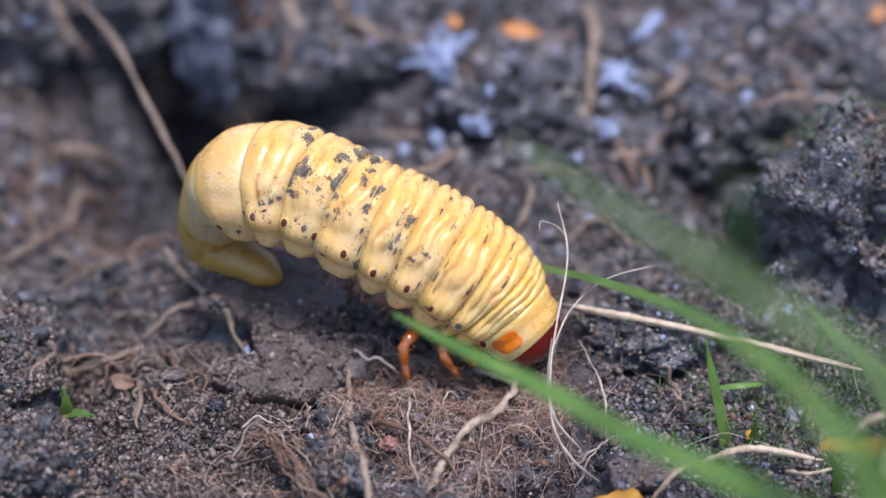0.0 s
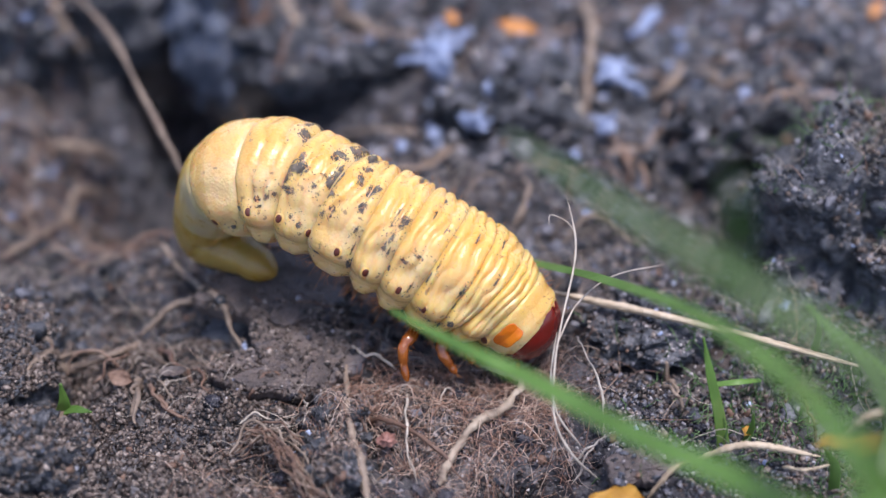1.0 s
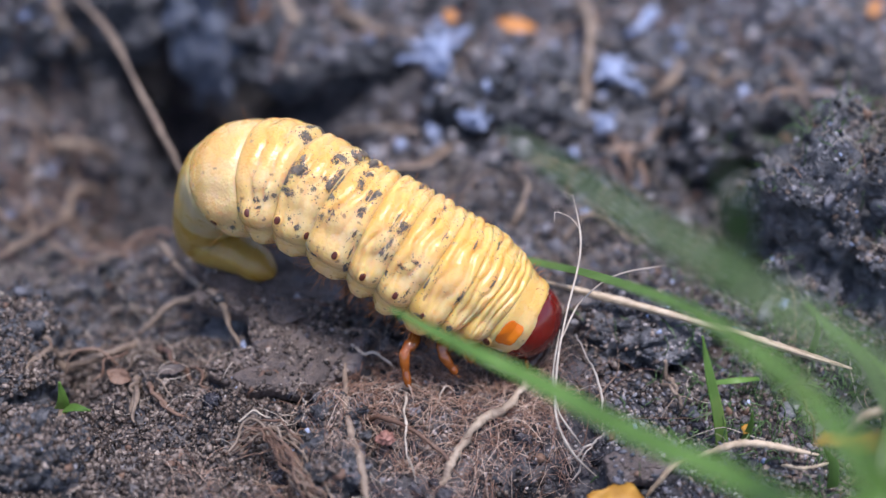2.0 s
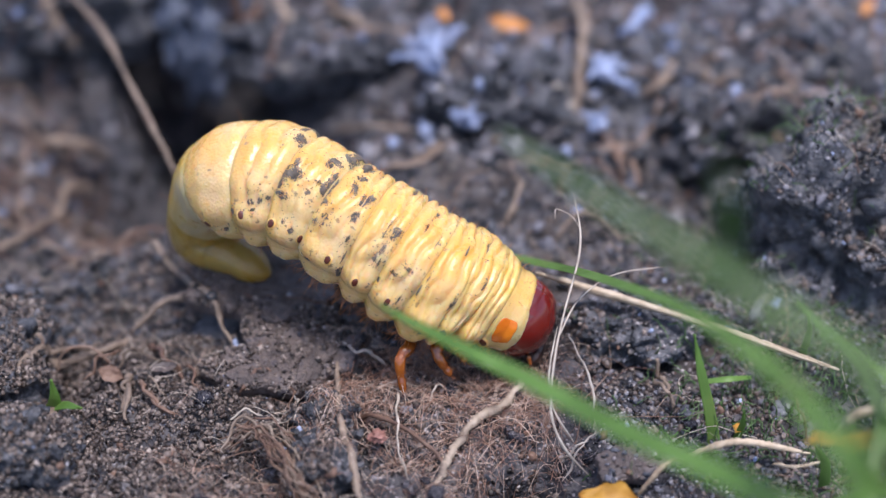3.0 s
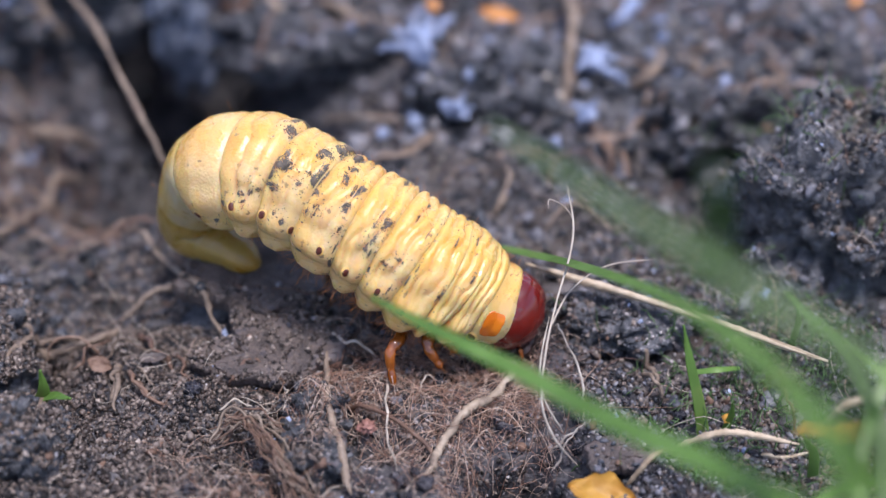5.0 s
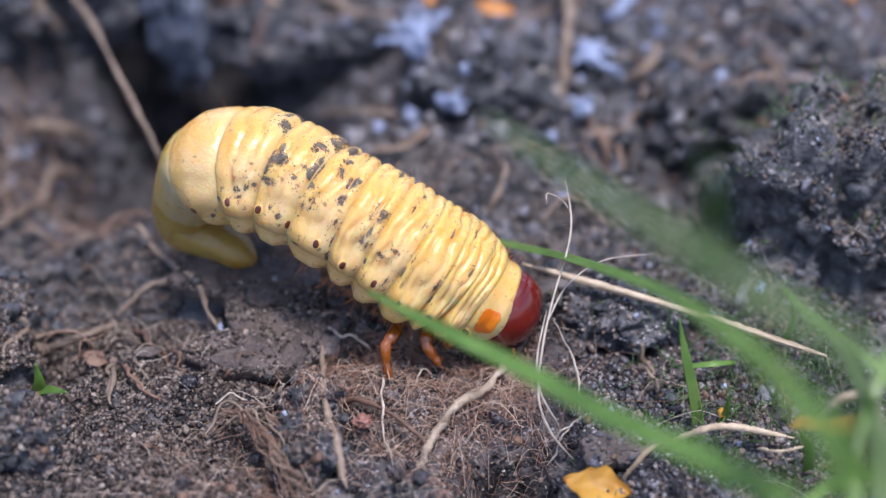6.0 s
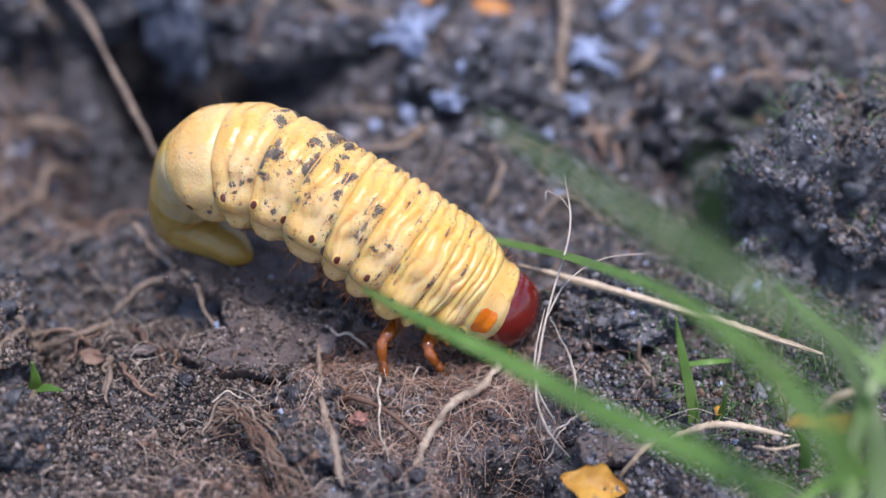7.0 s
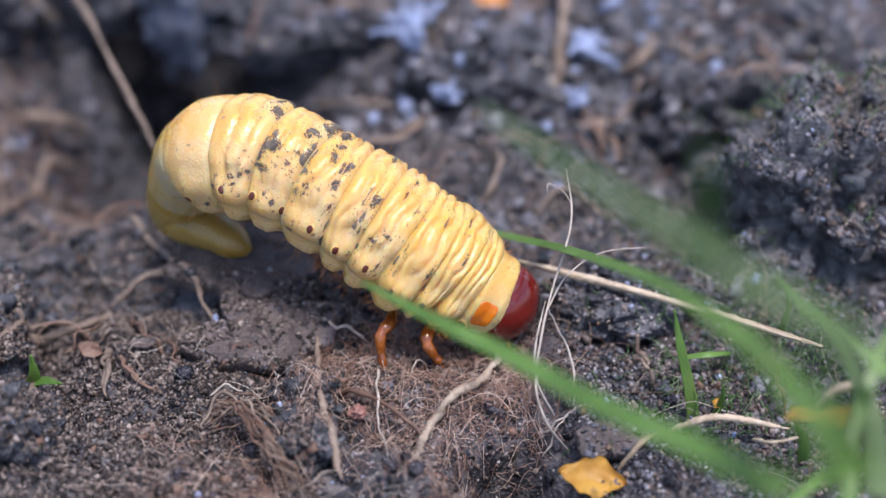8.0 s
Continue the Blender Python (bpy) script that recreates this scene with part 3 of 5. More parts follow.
STIR_Y = {
    2: (0.00, 0.02, -0.15, -0.14, 0.26, 0.34, 0.24, 0.42, 0.35, 0.29),
    4: (0.00, 0.01, -0.05, 0.04, 0.61, 0.82, 0.67, 0.79, 0.57, 0.44),
    6: (0.00, 0.09, 0.21, 0.43, 1.24, 1.45, 1.30, 1.15, 0.88, 0.65),
    8: (0.00, 0.23, 0.49, 0.78, 1.82, 2.07, 1.90, 1.59, 1.30, 1.13),
    9: (0.00, 0.17, 0.38, 0.68, 1.69, 1.88, 1.83, 1.47, 1.40, 1.26),
    10: (0.00, 0.08, 0.14, 0.32, 0.95, 1.19, 1.19, 1.03, 1.06, 0.84),
    11: (0.00, -0.01, -0.05, 0.02, 0.32, 0.50, 0.52, 0.56, 0.64, 0.52),
    12: (0.00, -0.16, -0.36, -0.48, -0.70, -0.62, -0.58, -0.20, -0.05, 0.00),
}
STIR_TURN = {
    2: (0.0, 0.0, -0.2, -0.6, -0.9, -0.8, -1.1, -0.2, -0.1, 0.1),
    4: (0.0, -0.2, -0.9, -1.8, -2.9, -2.9, -3.2, -1.2, -1.2, -0.4),
    6: (0.0, -1.2, -2.7, -4.2, -5.4, -5.5, -5.4, -3.5, -3.6, -2.9),
    8: (0.0, -0.7, -2.2, -3.1, -4.3, -4.0, -5.2, -4.4, -5.3, -5.2),
    9: (0.0, 0.6, 0.7, 0.6, 1.5, 2.2, 0.4, -0.0, -1.2, -0.9),
    10: (0.0, 0.3, 0.4, 1.7, 6.2, 8.3, 5.3, 4.4, 2.1, 3.6),
    11: (0.0, 1.3, 3.0, 6.2, 14.8, 17.1, 16.1, 12.9, 10.9, 11.2),
    12: (0.0, 2.6, 6.2, 11.6, 25.3, 27.8, 29.2, 23.4, 21.7, 20.6),
}
REACH = (0.45, 0.5, 0.6, 0.75, 1.15, 1.2, 1.35, 1.35, 1.35, 1.35)


def stir(table, i, t):
    keys = sorted(table)
    return float(np.interp(i, keys, [np.interp(t, STIR_T, table[k]) for k in keys]))


def shift_of(i, t):
    """The shift of a ring's middle at t seconds."""
    return VIEW_RIGHT * stir(STIR_X, i, t) + VIEW_DOWN * stir(STIR_Y, i, t)


def body_curve():
    """The resting body's axis, directions and girth, in fine steps, half a ring past both ends."""
    ext = np.vstack([BASE[0] + (BASE[0] - BASE[1]) * 0.9, BASE, BASE[-1] + (BASE[-1] - BASE[-2])])
    pts = spline(ext, (len(ext) - 1) * FINE + 1)
    tan = np.gradient(pts, axis=0)
    tan /= np.linalg.norm(tan, axis=1)[:, None]
    up = np.zeros_like(pts)
    mid = 7 * FINE
    for step in (1, -1):
        prev = np.array([0.05, 0.10, 1.0])
        k = mid
        while 0 <= k < len(pts):
            v = prev - tan[k] * np.dot(prev, tan[k])
            up[k] = prev = v / np.linalg.norm(v)
            k += step
    return pts, tan, up


AXIS, TAN, UP = body_curve()


def axis_at(s):
    """Middle, forward, side and back direction at ring number s, which may lie between rings."""
    q = min(max((s + 1) * FINE, 0), len(AXIS) - 1.001)
    k, f = int(q), q - int(q)
    c, x, z = (Vector(a[k] * (1 - f) + a[k + 1] * f) for a in (AXIS, TAN, UP))
    x.normalize()
    z = (z - x * z.dot(x)).normalized()
    return c, x, z.cross(x), z


def rest_pose(i):
    c, x, y, z = axis_at(i)
    m = Matrix((x, y, z)).transposed().to_4x4()
    m.translation = c
    return m


REST = [rest_pose(i) for i in range(COUNT)]
REST_INV = [m.inverted() for m in REST]
VIEW = Vector((0.0, 0.787, -0.617))


def segment_pose(i, t):
    """Where ring i is at t seconds: moved across the view and turned in the plane of its back's bend."""
    m = Matrix.Rotation(radians(-stir(STIR_TURN, i, t)), 4, VIEW) @ REST[i].to_3x3().to_4x4()
    m.translation = (REST[i].translation + Vector(shift_of(i, t))) * MM
    return m


def skin(i, u, phi):
    """A place on ring i, in its own space: u along it (-1 to 1), phi round it from the back (0) past the sides to the belly (180)."""
    name = SPINE[i][0]
    s = i + u / 2
    c, x, y, z = axis_at(s)
    girth = np.arange(COUNT)
    ww = float(np.interp(s, girth, [q[2] for q in SPINE]))
    hh = float(np.interp(s, girth, [q[3] for q in SPINE]))
    d = math.cos(radians(phi))
    back = max(0.0, (d + 0.45) / 1.45) ** 0.6
    sd = abs(phi)
    smooth = i <= 3
    au = abs(u)
    r = 1.0
    r -= (0.03 if smooth else 0.045) * min(au ** 6, 1.0)
    if au > 1.0 and not (name == "front_segment" and u > 0):
        r -= (au - 1.0) * 0.35
    if not smooth and name != "front_segment":
        # folds across the back: they wander, vary in depth and die out towards the flanks
        a0 = radians(phi)
        wander = 0.22 * noise.noise((math.sin(a0) * 1.5 + 4.1, math.cos(a0) * 1.5, s * 0.9)) + 0.10 * noise.noise((math.sin(a0) * 4, math.cos(a0) * 4 + 2.2, s * 2.1))
        q = (s + wander * min(1.0, 2.2 * (1 - au)) - 0.5) * 3
        k = math.floor(q + 0.5)
        dist = abs(q - k)
        reach = 90 + 20 * noise.noise((k * 1.37, 5.5, 0.2))
        fade = 1 / (1 + math.exp((sd - reach) / 7))
        depth = (0.8 if i >= 9 else 1.0) * 0.6 + 0.5 * abs(noise.noise((k * 2.71, phi * 0.022, 1.4)))
        r -= (0.055 * math.exp(-(dist / 0.11) ** 2) + 0.036 * math.exp(-(dist / 0.30) ** 2)) * fade * depth
        r += 0.012 * back
        # slanting wrinkles on the flank
        q2 = s * 2.0 + phi * 0.012 * (1 if phi < 0 else -1)
        d2 = abs(q2 - math.floor(q2 + 0.5))
        r -= 0.034 * math.exp(-(d2 / 0.12) ** 2) * math.exp(-((sd - 72) / 20) ** 2)
    # lobes along the flank
    side = 0.0 if name == "front_segment" else (0.45 if smooth else 1.0)
    r += side * 0.06 * math.exp(-((sd - 97) / 14) ** 2 - (u / 0.72) ** 4)
    r += side * 0.100 * math.exp(-((sd - 127) / 14) ** 2 - (u / 0.66) ** 4)
    # a low swelling round each breathing hole, a dimple above it
    r += side * 0.025 * math.exp(-((sd - 94) / 9) ** 2 - (u / 0.45) ** 2)
    r -= side * 0.02 * math.exp(-((sd - 72) / 6) ** 2 - ((u - 0.2) / 0.4) ** 2)
    r -= side * 0.045 * math.exp(-((sd - 112) / 7) ** 2)
    r -= side * 0.03 * math.exp(-((sd - 78) / 8) ** 2)
    r -= 0.10 * max(0.0, -d) ** 1.5
    a = radians(phi)
    n1 = noise.noise((math.sin(a) * 2.2 + s * 1.9, math.cos(a) * 2.2, s * 0.8))
    n2 = noise.noise((math.sin(a) * 6, math.cos(a) * 6, s * 3.5))
    n3 = noise.noise((math.sin(a) * 16, math.cos(a) * 16, s * 11))
    r += 0.014 * n1 + 0.010 * n2 + 0.004 * n3
    if name == "front_segment" and u > 0:
        # the collar rounds in over the neck
        e = min(u / 1.45, 1.0)
        r *= 1 - 0.10 * e * e
        r -= 0.55 * max(0.0, e - 0.86) / 0.14 * (0.3 + 0.7 * max(0.0, e - 0.86) / 0.14)
    if name == "tail_tip" and u < 0:
        r *= math.sqrt(max(0.0, 1 - min(1.0, -u / 1.6) ** 2.2))
    return REST_INV[i] @ (c + y * (math.sin(a) * ww * r) + z * (math.cos(a) * hh * r))


def segment_mesh(i):
    name = SPINE[i][0]
    na, nu = 132, 30
    lo, hi = {"tail_tip": (-1.6, 1.3), "front_segment": (-1.3, 1.45)}.get(name, (-1.3, 1.3))
    us = np.linspace(lo, hi, nu)
    verts = [skin(i, u, 360.0 * k / na - 180.0) for u in us for k in range(na)]
    faces = [(j * na + k, j * na + (k + 1) % na, (j + 1) * na + (k + 1) % na, (j + 1) * na + k) for j in range(nu - 1) for k in range(na)]
    faces += [tuple((nu - 1) * na + k for k in range(na)), tuple(range(na))[::-1]]
    # the last two rings take the tail colour darkened for shade
    return mesh(name, verts, faces, SHADEDTAIL if i <= 1 else TAILSKIN if i <= 2 else FRONTSKIN if i >= 9 else SKIN)


def skin_normal(i, u, phi):
    p = skin(i, u, phi)
    n = (skin(i, u + 0.02, phi) - p).cross(skin(i, u, phi + 1.5) - p)
    n.normalize()
    return p, n if n.dot(Vector((0, p.y, p.z))) > 0 else -n


def film_mesh(name, i, u0, phi0, du, dphi, mat, seed, ragged, lift=0.04, n=44):
    """A thin crust that follows the skin, with a ragged or a smooth outline."""
    idx, verts, faces = {}, [], []

    def inside(a, b):
        q = (a * a + b * b) ** 1.5
        if ragged < 0.1:
            return abs(a) ** 3.4 + abs(b) ** 3.4 + 0.25 * noise.noise((a * 1.2 + seed, b * 1.2, 0.4)) < 0.62
        return q + ragged * (noise.noise((a * 1.7 + seed, b * 1.7, seed * 3.3)) + 0.7 * noise.noise((a * 5 + seed, b * 5, 1.0)) + 0.9 * noise.noise((a * 12 + seed, b * 12, 7.0))) < 0.8 - 0.4 * ragged

    def vert(j, k, top):
        key = (j, k, top)
        if key not in idx:
            a, b = 3.2 * j / n - 1.6, 3.2 * k / n - 1.6
            p, nor = skin_normal(i, u0 + a * du, phi0 + b * dphi)
            idx[key] = len(verts)
            verts.append(p + nor * (lift if top else -0.06))
        return idx[key]

    cells = {(j, k) for j in range(n) for k in range(n) if inside(3.2 * (j + 0.5) / n - 1.6, 3.2 * (k + 0.5) / n - 1.6)}
    for j, k in sorted(cells):
        ring = [(j, k), (j + 1, k), (j + 1, k + 1), (j, k + 1)]
        faces.append(tuple(vert(a, b, True) for a, b in ring))
        for e, (dj, dk) in enumerate(((0, -1), (1, 0), (0, 1), (-1, 0))):
            if (j + dj, k + dk) not in cells:
                p, q = ring[e], ring[(e + 1) % 4]
                faces.append((vert(*q, True), vert(*p, True), vert(*p, False), vert(*q, False)))
    return mesh(name, verts, faces, mat)


def spot_mesh(name, i, u, phi, r, mat, lift):
    """A small domed disc set into the skin."""
    p, nor = skin_normal(i, u, phi)
    q = nor.to_track_quat("Z", "Y").to_matrix()
    verts, faces = [], []
    rings = 5
    for a in range(rings):
        rr = r * (a + 1) / rings
        for k in range(20):
            ang = k * math.pi / 10
            z = lift * (1 - (rr / r) ** 3) - (0.12 if a == rings - 1 else 0)
            verts.append(p + q @ Vector((rr * 0.85 * math.cos(ang), rr * 1.1 * math.sin(ang), z + 0.02)))
    verts.append(p + nor * (lift + 0.02))
    for a in range(rings - 1):
        faces += [(a * 20 + k, a * 20 + (k + 1) % 20, (a + 1) * 20 + (k + 1) % 20, (a + 1) * 20 + k) for k in range(20)]
    faces += [(len(verts) - 1, (k + 1) % 20, k) for k in range(20)]
    return mesh(name, verts, [f[::-1] for f in faces], mat)


def bristle_mesh(i, count, seed):
    rng = np.random.default_rng(seed)
    V, F = [], []
    for _ in range(count):
        u = rng.uniform(-0.9, 0.9)
        phi = rng.choice([rng.uniform(-60, 60), rng.uniform(120, 165), rng.uniform(-165, -120), rng.uniform(-165, -120)])
        p, nor = skin_normal(i, u, phi)
        ln = rng.uniform(0.35, 0.85) * (1.7 if abs(phi) > 100 else 1)
        bend = Vector(rng.normal(size=3)) * 0.3
        path = np.array([p + nor * (ln * k / 4 - 0.1) + bend * ln * (k / 4) ** 2 for k in range(5)])
        v, f = tube_data(path, np.linspace(0.020, 0.008, 5), 4)
        o = len(V)
        V += list(v)
        F += [tuple(a + o for a in q) for q in f]
    return mesh("bristles", V, F, BRISTLE)


def ball(center, radii, level=3):
    return ICO_V[level] * np.asarray(radii, float) + np.asarray(center, float), [tuple(int(a) for a in f) for f in ICO_F[level]]


def joined(name, pieces, mat):
    V, F = [], []
    for v, f in pieces:
        o = len(V)
        V += [tuple(a) for a in v]
        F += [tuple(int(a) + o for a in q) for q in f]
    return mesh(name, V, F, mat)


def capsule(a, b, r0, r1, n=10):
    """A limb piece with rounded ends."""
    a, b = np.asarray(a, float), np.asarray(b, float)
    s = np.linspace(0, 1, n)
    path = a + (b - a) * s[:, None]
    r = (r0 + (r1 - r0) * s) * np.sqrt(np.clip(1 - (2 * s - 1) ** 6, 0.02, 1)) * (1 + 0.1 * np.sin(s * 9))
    return tube_data(path, r, 12)


# mud on the back and flanks: ring, along it, round it, reach along, reach round, raggedness
REAR_FLECKS = [
    (5, -0.58, -38, 0.47, 8, 0.85),
    (5, -0.92, -44, 0.43, 5, 0.85),
    (5, -0.92, -52, 0.25, 5, 0.85),
    (5, -0.67, -28, 0.14, 5, 0.85),
    (4, 0.92, 0, 0.28, 10, 0.85),
    (4, 0.67, 18, 0.09, 10, 0.85),
    (4, 0.83, 36, 0.18, 8, 0.90),
    (5, -0.67, -60, 0.39, 4, 1.20),
    (4, 0.83, -70, 0.10, 3, 0.85),
    (4, 0.58, -74, 0.10, 4, 0.90),
    (5, 0.92, -26, 0.22, 10, 0.85),
    (5, 0.92, -36, 0.22, 8, 0.85),
    (6, -1.00, -46, 0.30, 5, 0.90),
    (5, 0.83, 14, 0.36, 13, 0.85),
    (5, 0.75, 40, 0.22, 18, 0.85),
    (5, 0.58, -8, 0.37, 4, 0.85),
]
MIDDLE_FLECKS = [
    (5, 0.42, -14, 0.19, 3, 1.00),
    (6, -0.50, 14, 0.34, 10, 0.85),
    (6, -0.25, -6, 0.32, 4, 1.00),
    (6, -0.17, -20, 0.24, 7, 1.30),
    (6, -0.50, -58, 0.15, 4, 1.00),
    (6, -0.50, -64, 0.09, 3, 1.10),
    (5, 0.42, -48, 0.15, 3, 1.00),
    (5, 0.50, -34, 0.17, 3, 1.30),
    (6, 0.50, -44, 0.22, 6, 1.00),
    (6, 0.50, -26, 0.29, 8, 1.20),
    (6, 0.67, -22, 0.22, 5, 1.30),
    (7, 0.67, -36, 0.31, 5, 1.30),
    (7, 0.67, -42, 0.21, 4, 1.20),
    (7, 0.50, -56, 0.13, 7, 1.20),
    (7, 0.33, -66, 0.15, 5, 1.10),
    (6, 0.67, -64, 0.08, 4, 0.90),
]
FLANK_FLECKS = [
    (6, 0.92, -102, 0.14, 10, 1.00),
    (8, -0.92, -82, 0.11, 3, 0.85),
    (8, -0.42, -68, 0.28, 2, 1.00),
    (8, 0.17, -58, 0.25, 2, 1.35),
    (4, 0.17, -78, 0.17, 3, 1.20),
    (4, 0.33, -84, 0.11, 2, 1.00),
    (4, -0.75, -90, 0.17, 3, 1.00),
    (3, 0.50, -114, 0.18, 3, 0.85),
    (5, 0.50, -86, 0.19, 3, 1.20),
    (5, -0.08, -82, 0.11, 3, 1.30),
    (6, -0.75, -66, 0.09, 4, 1.30),
    (6, -0.42, -104, 0.14, 4, 1.00),
    (10, -0.17, -96, 0.42, 4, 1.00),
    (10, -0.75, -114, 0.11, 6, 1.30),
    (9, -0.42, -98, 0.13, 2, 1.20),
    (9, 0.33, -110, 0.11, 3, 1.20),
]
CREASE_DIRT = [
    (8, 1.00, -34, 0.19, 3, 1.35),
    (8, -0.17, 6, 0.08, 5, 0.85),
    (7, 0.33, 26, 0.29, 14, 1.40),
    (9, 0.75, -64, 0.13, 7, 1.20),
    (9, 1.00, -52, 0.09, 5, 1.10),
    (9, -0.92, -70, 0.04, 7, 1.00),
    (9, -0.83, -56, 0.04, 4, 1.10),
    (8, 0.58, -84, 0.06, 5, 1.20),
    (7, 0.67, -68, 0.06, 5, 1.10),
]
FRONT_CREASE_DIRT = [
    (7, 0.17, -32, 0.06, 8, 1.10),
    (7, 0.17, -44, 0.06, 5, 1.00),
    (6, 0.83, -82, 0.03, 8, 1.10),
    (8, 0.50, -24, 0.04, 8, 1.30),
    (9, 0.08, -16, 0.06, 7, 1.20),
    (10, -0.42, -4, 0.06, 7, 1.20),
    (10, 0.33, -40, 0.07, 7, 1.20),
    (10, -0.92, -82, 0.04, 5, 1.20),
    (8, -0.25, -16, 0.04, 7, 1.30),
]
FLECKS = REAR_FLECKS + MIDDLE_FLECKS + FLANK_FLECKS + CREASE_DIRT + FRONT_CREASE_DIRT
# breathing holes: ring, along it, round it
SPOTS = [(3, -0.20, 104), (4, -0.17, 90), (5, -0.58, 88), (5, 0.97, 92), (6, 0.33, 90), (7, 0.08, 94), (8, 0.17, 92), (9, -0.25, 96), (12, -0.95, 110)]


def make_grub():
    grub = tagged(new("beetle_grub"), "fat creamy yellow beetle grub with brown spots and mud flecks", "larva")
    parts = []
    for i, (name, _, w, h) in enumerate(SPINE):
        seg = part(name, segment_mesh(i), grub, {"front_segment": "pale segment with an amber plate behind the head", "tail_segment": "greyish translucent tail"}.get(name, ""))
        parts.append(seg)
        for ring, u, phi in SPOTS:
            for sgn in (-1, 1):
                if ring == i:
                    r = 0.50 if i >= 11 else 0.40
                    part("spiracle_rim", spot_mesh("spiracle_rim", i, u, sgn * phi, r * 1.22, RIM, 0.02), seg)
                    part("spiracle", spot_mesh("spiracle", i, u, sgn * phi, r, SPIRACLE, 0.13), seg, "dark red-brown breathing hole")
        if name == "front_segment":
            for sgn in (-1, 1):
                part("thoracic_plate", film_mesh("thoracic_plate", i, -0.02, sgn * 82, 0.74, 22, PLATE, 2.0, 0.06, 0.06, 72), seg, "shiny orange amber plate")
        part("bristles", bristle_mesh(i, 80 if i > 5 else 12, 50 + i), seg, "short reddish bristles")
    specks = {}
    for k, (i, u, phi, du, dphi, ragged) in enumerate(FLECKS):
        part("mud_fleck", film_mesh("mud_fleck", i, u, phi, du, dphi, MUD, 3.7 * k + 1, ragged, 0.03, n=34 if du * dphi > 1 else 24), parts[i], "dry grey mud")
        specks.setdefault(i, []).append((u, phi, du, dphi))
    for i, spots in specks.items():
        rng = np.random.default_rng(200 + i)
        V, F = [], []
        for u, phi, du, dphi in spots:
            for _ in range(22):
                p, nor = skin_normal(i, float(np.clip(u + rng.normal() * (du + 0.12), -1, 1)), phi + rng.normal() * (dphi + 4))
                size = 0.018 * 4.0 ** rng.random()
                v = ICO_V[1] * rng.uniform(0.6, 1.3, (12, 1)) * size * rng.uniform(0.7, 1.4, 3) + np.array(p)
                F += [tuple(int(a) + len(V) for a in f) for f in ICO_F[1]]
                V += list(v)
        part("mud_specks", mesh("mud_specks", V, F, MUD), parts[i], "fine specks of dry mud")
    # head capsule, its suture, jaws and feelers
    v, f = ball((0.0, 0, 0), (3.2, 3.4, 3.7), 5)
    v = np.array([p * (1 + 0.012 * noise.noise(p * 0.9) - 0.02 * math.exp(-(p[1] / 0.25) ** 2) * (p[2] > 0)) for p in v])
    head = part("head", mesh("head", v, f, HEAD), grub, "glossy chestnut-brown head capsule")
    for sgn in (-1, 1):
        jaw = joined("jaw", [capsule((2.2, sgn * 1.6, -2.0), (3.6, sgn * 0.9, -3.2), 0.8, 0.35), capsule((3.4, sgn * 1.0, -3.0), (3.5, sgn * 0.1, -3.8), 0.45, 0.12)], JAW)
        part("jaw", jaw, head, "blackish jaw")
        part("feeler", joined("feeler", [capsule((2.0, sgn * 2.2, -1.8), (2.6, sgn * 2.4, -2.6), 0.20, 0.16), capsule((2.6, sgn * 2.4, -2.6), (2.7, sgn * 2.0, -3.5), 0.16, 0.09)], LEG), head, "amber feeler")
    part("mouth_shield", joined("mouth_shield", [ball((2.9, 0, -2.0), (0.6, 1.4, 0.9), 3)], JAW), head)
    # grit on the lower half of the head
    rng = np.random.default_rng(77)
    V, F = [], []
    for _ in range(420):
        p = v[int(rng.integers(len(v)))]
        if p[2] < -0.3 + rng.normal() * 0.9 and p[0] > -0.5:
            q = ICO_V[1] * rng.uniform(0.6, 1.3, (12, 1)) * (0.03 * 4 ** rng.random()) + np.array(p)
            F += [tuple(int(a) + len(V) for a in t) for t in ICO_F[1]]
            V += list(q)
    part("grit", mesh("grit", V, F, MUD), head, "dark grit stuck to the head")
    legs = []
    for i, joints in ((10, ((-2.3, -16.7, 5.0), (-2.6, -19.2, 5.8), (-3.3, -20.4, 5.5), (-3.3, -21.0, 4.2), (-3.0, -21.7, 2.7))),
                      (11, ((0.9, -17.3, 4.3), (0.1, -19.4, 4.8), (0.1, -20.4, 4.4), (0.7, -20.7, 3.4), (1.2, -20.9, 2.6))),
                      (12, ((3.2, -17.7, 3.7), (2.8, -19.4, 4.0), (2.5, -19.8, 3.8), (2.6, -19.8, 3.3), (2.8, -19.9, 2.8)))):
        near = [REST_INV[i] @ Vector(p) for p in joints]
        for sgn in (-1, 1):
            root0, a, b, c, d = [Vector((p.x, -sgn * p.y, p.z)) for p in near]
            path = spline([root0, a, b, c, c + (d - c) * 0.8, d], 34)
            k = np.linspace(0, 1, 34)
            thick = np.interp(k, [0, 0.3, 0.5, 0.75, 0.9, 1], [0.7, 0.60, 0.48, 0.37, 0.25, 0.08]) * (1 - sum(0.20 * np.exp(-((k - q) / 0.035) ** 2) for q in (0.36, 0.62, 0.85)))
            leg = part("leg", mesh("leg", *tube_data(path, thick, 14), LEG), grub, "glossy amber jointed leg")
            rng = np.random.default_rng(300 + i)
            V, F = [], []
            for _ in range(26):
                j = int(rng.integers(6, 31))
                n = rng.normal(size=3)
                n /= np.linalg.norm(n)
                v, f = tube_data(np.array([path[j] + n * (thick[j] * 0.8 + 0.55 * q) for q in (0, 0.4, 0.8, 1.0)]), (0.03, 0.025, 0.015, 0.008), 4)
                F += [tuple(a + len(V) for a in q) for q in f]
                V += list(v)
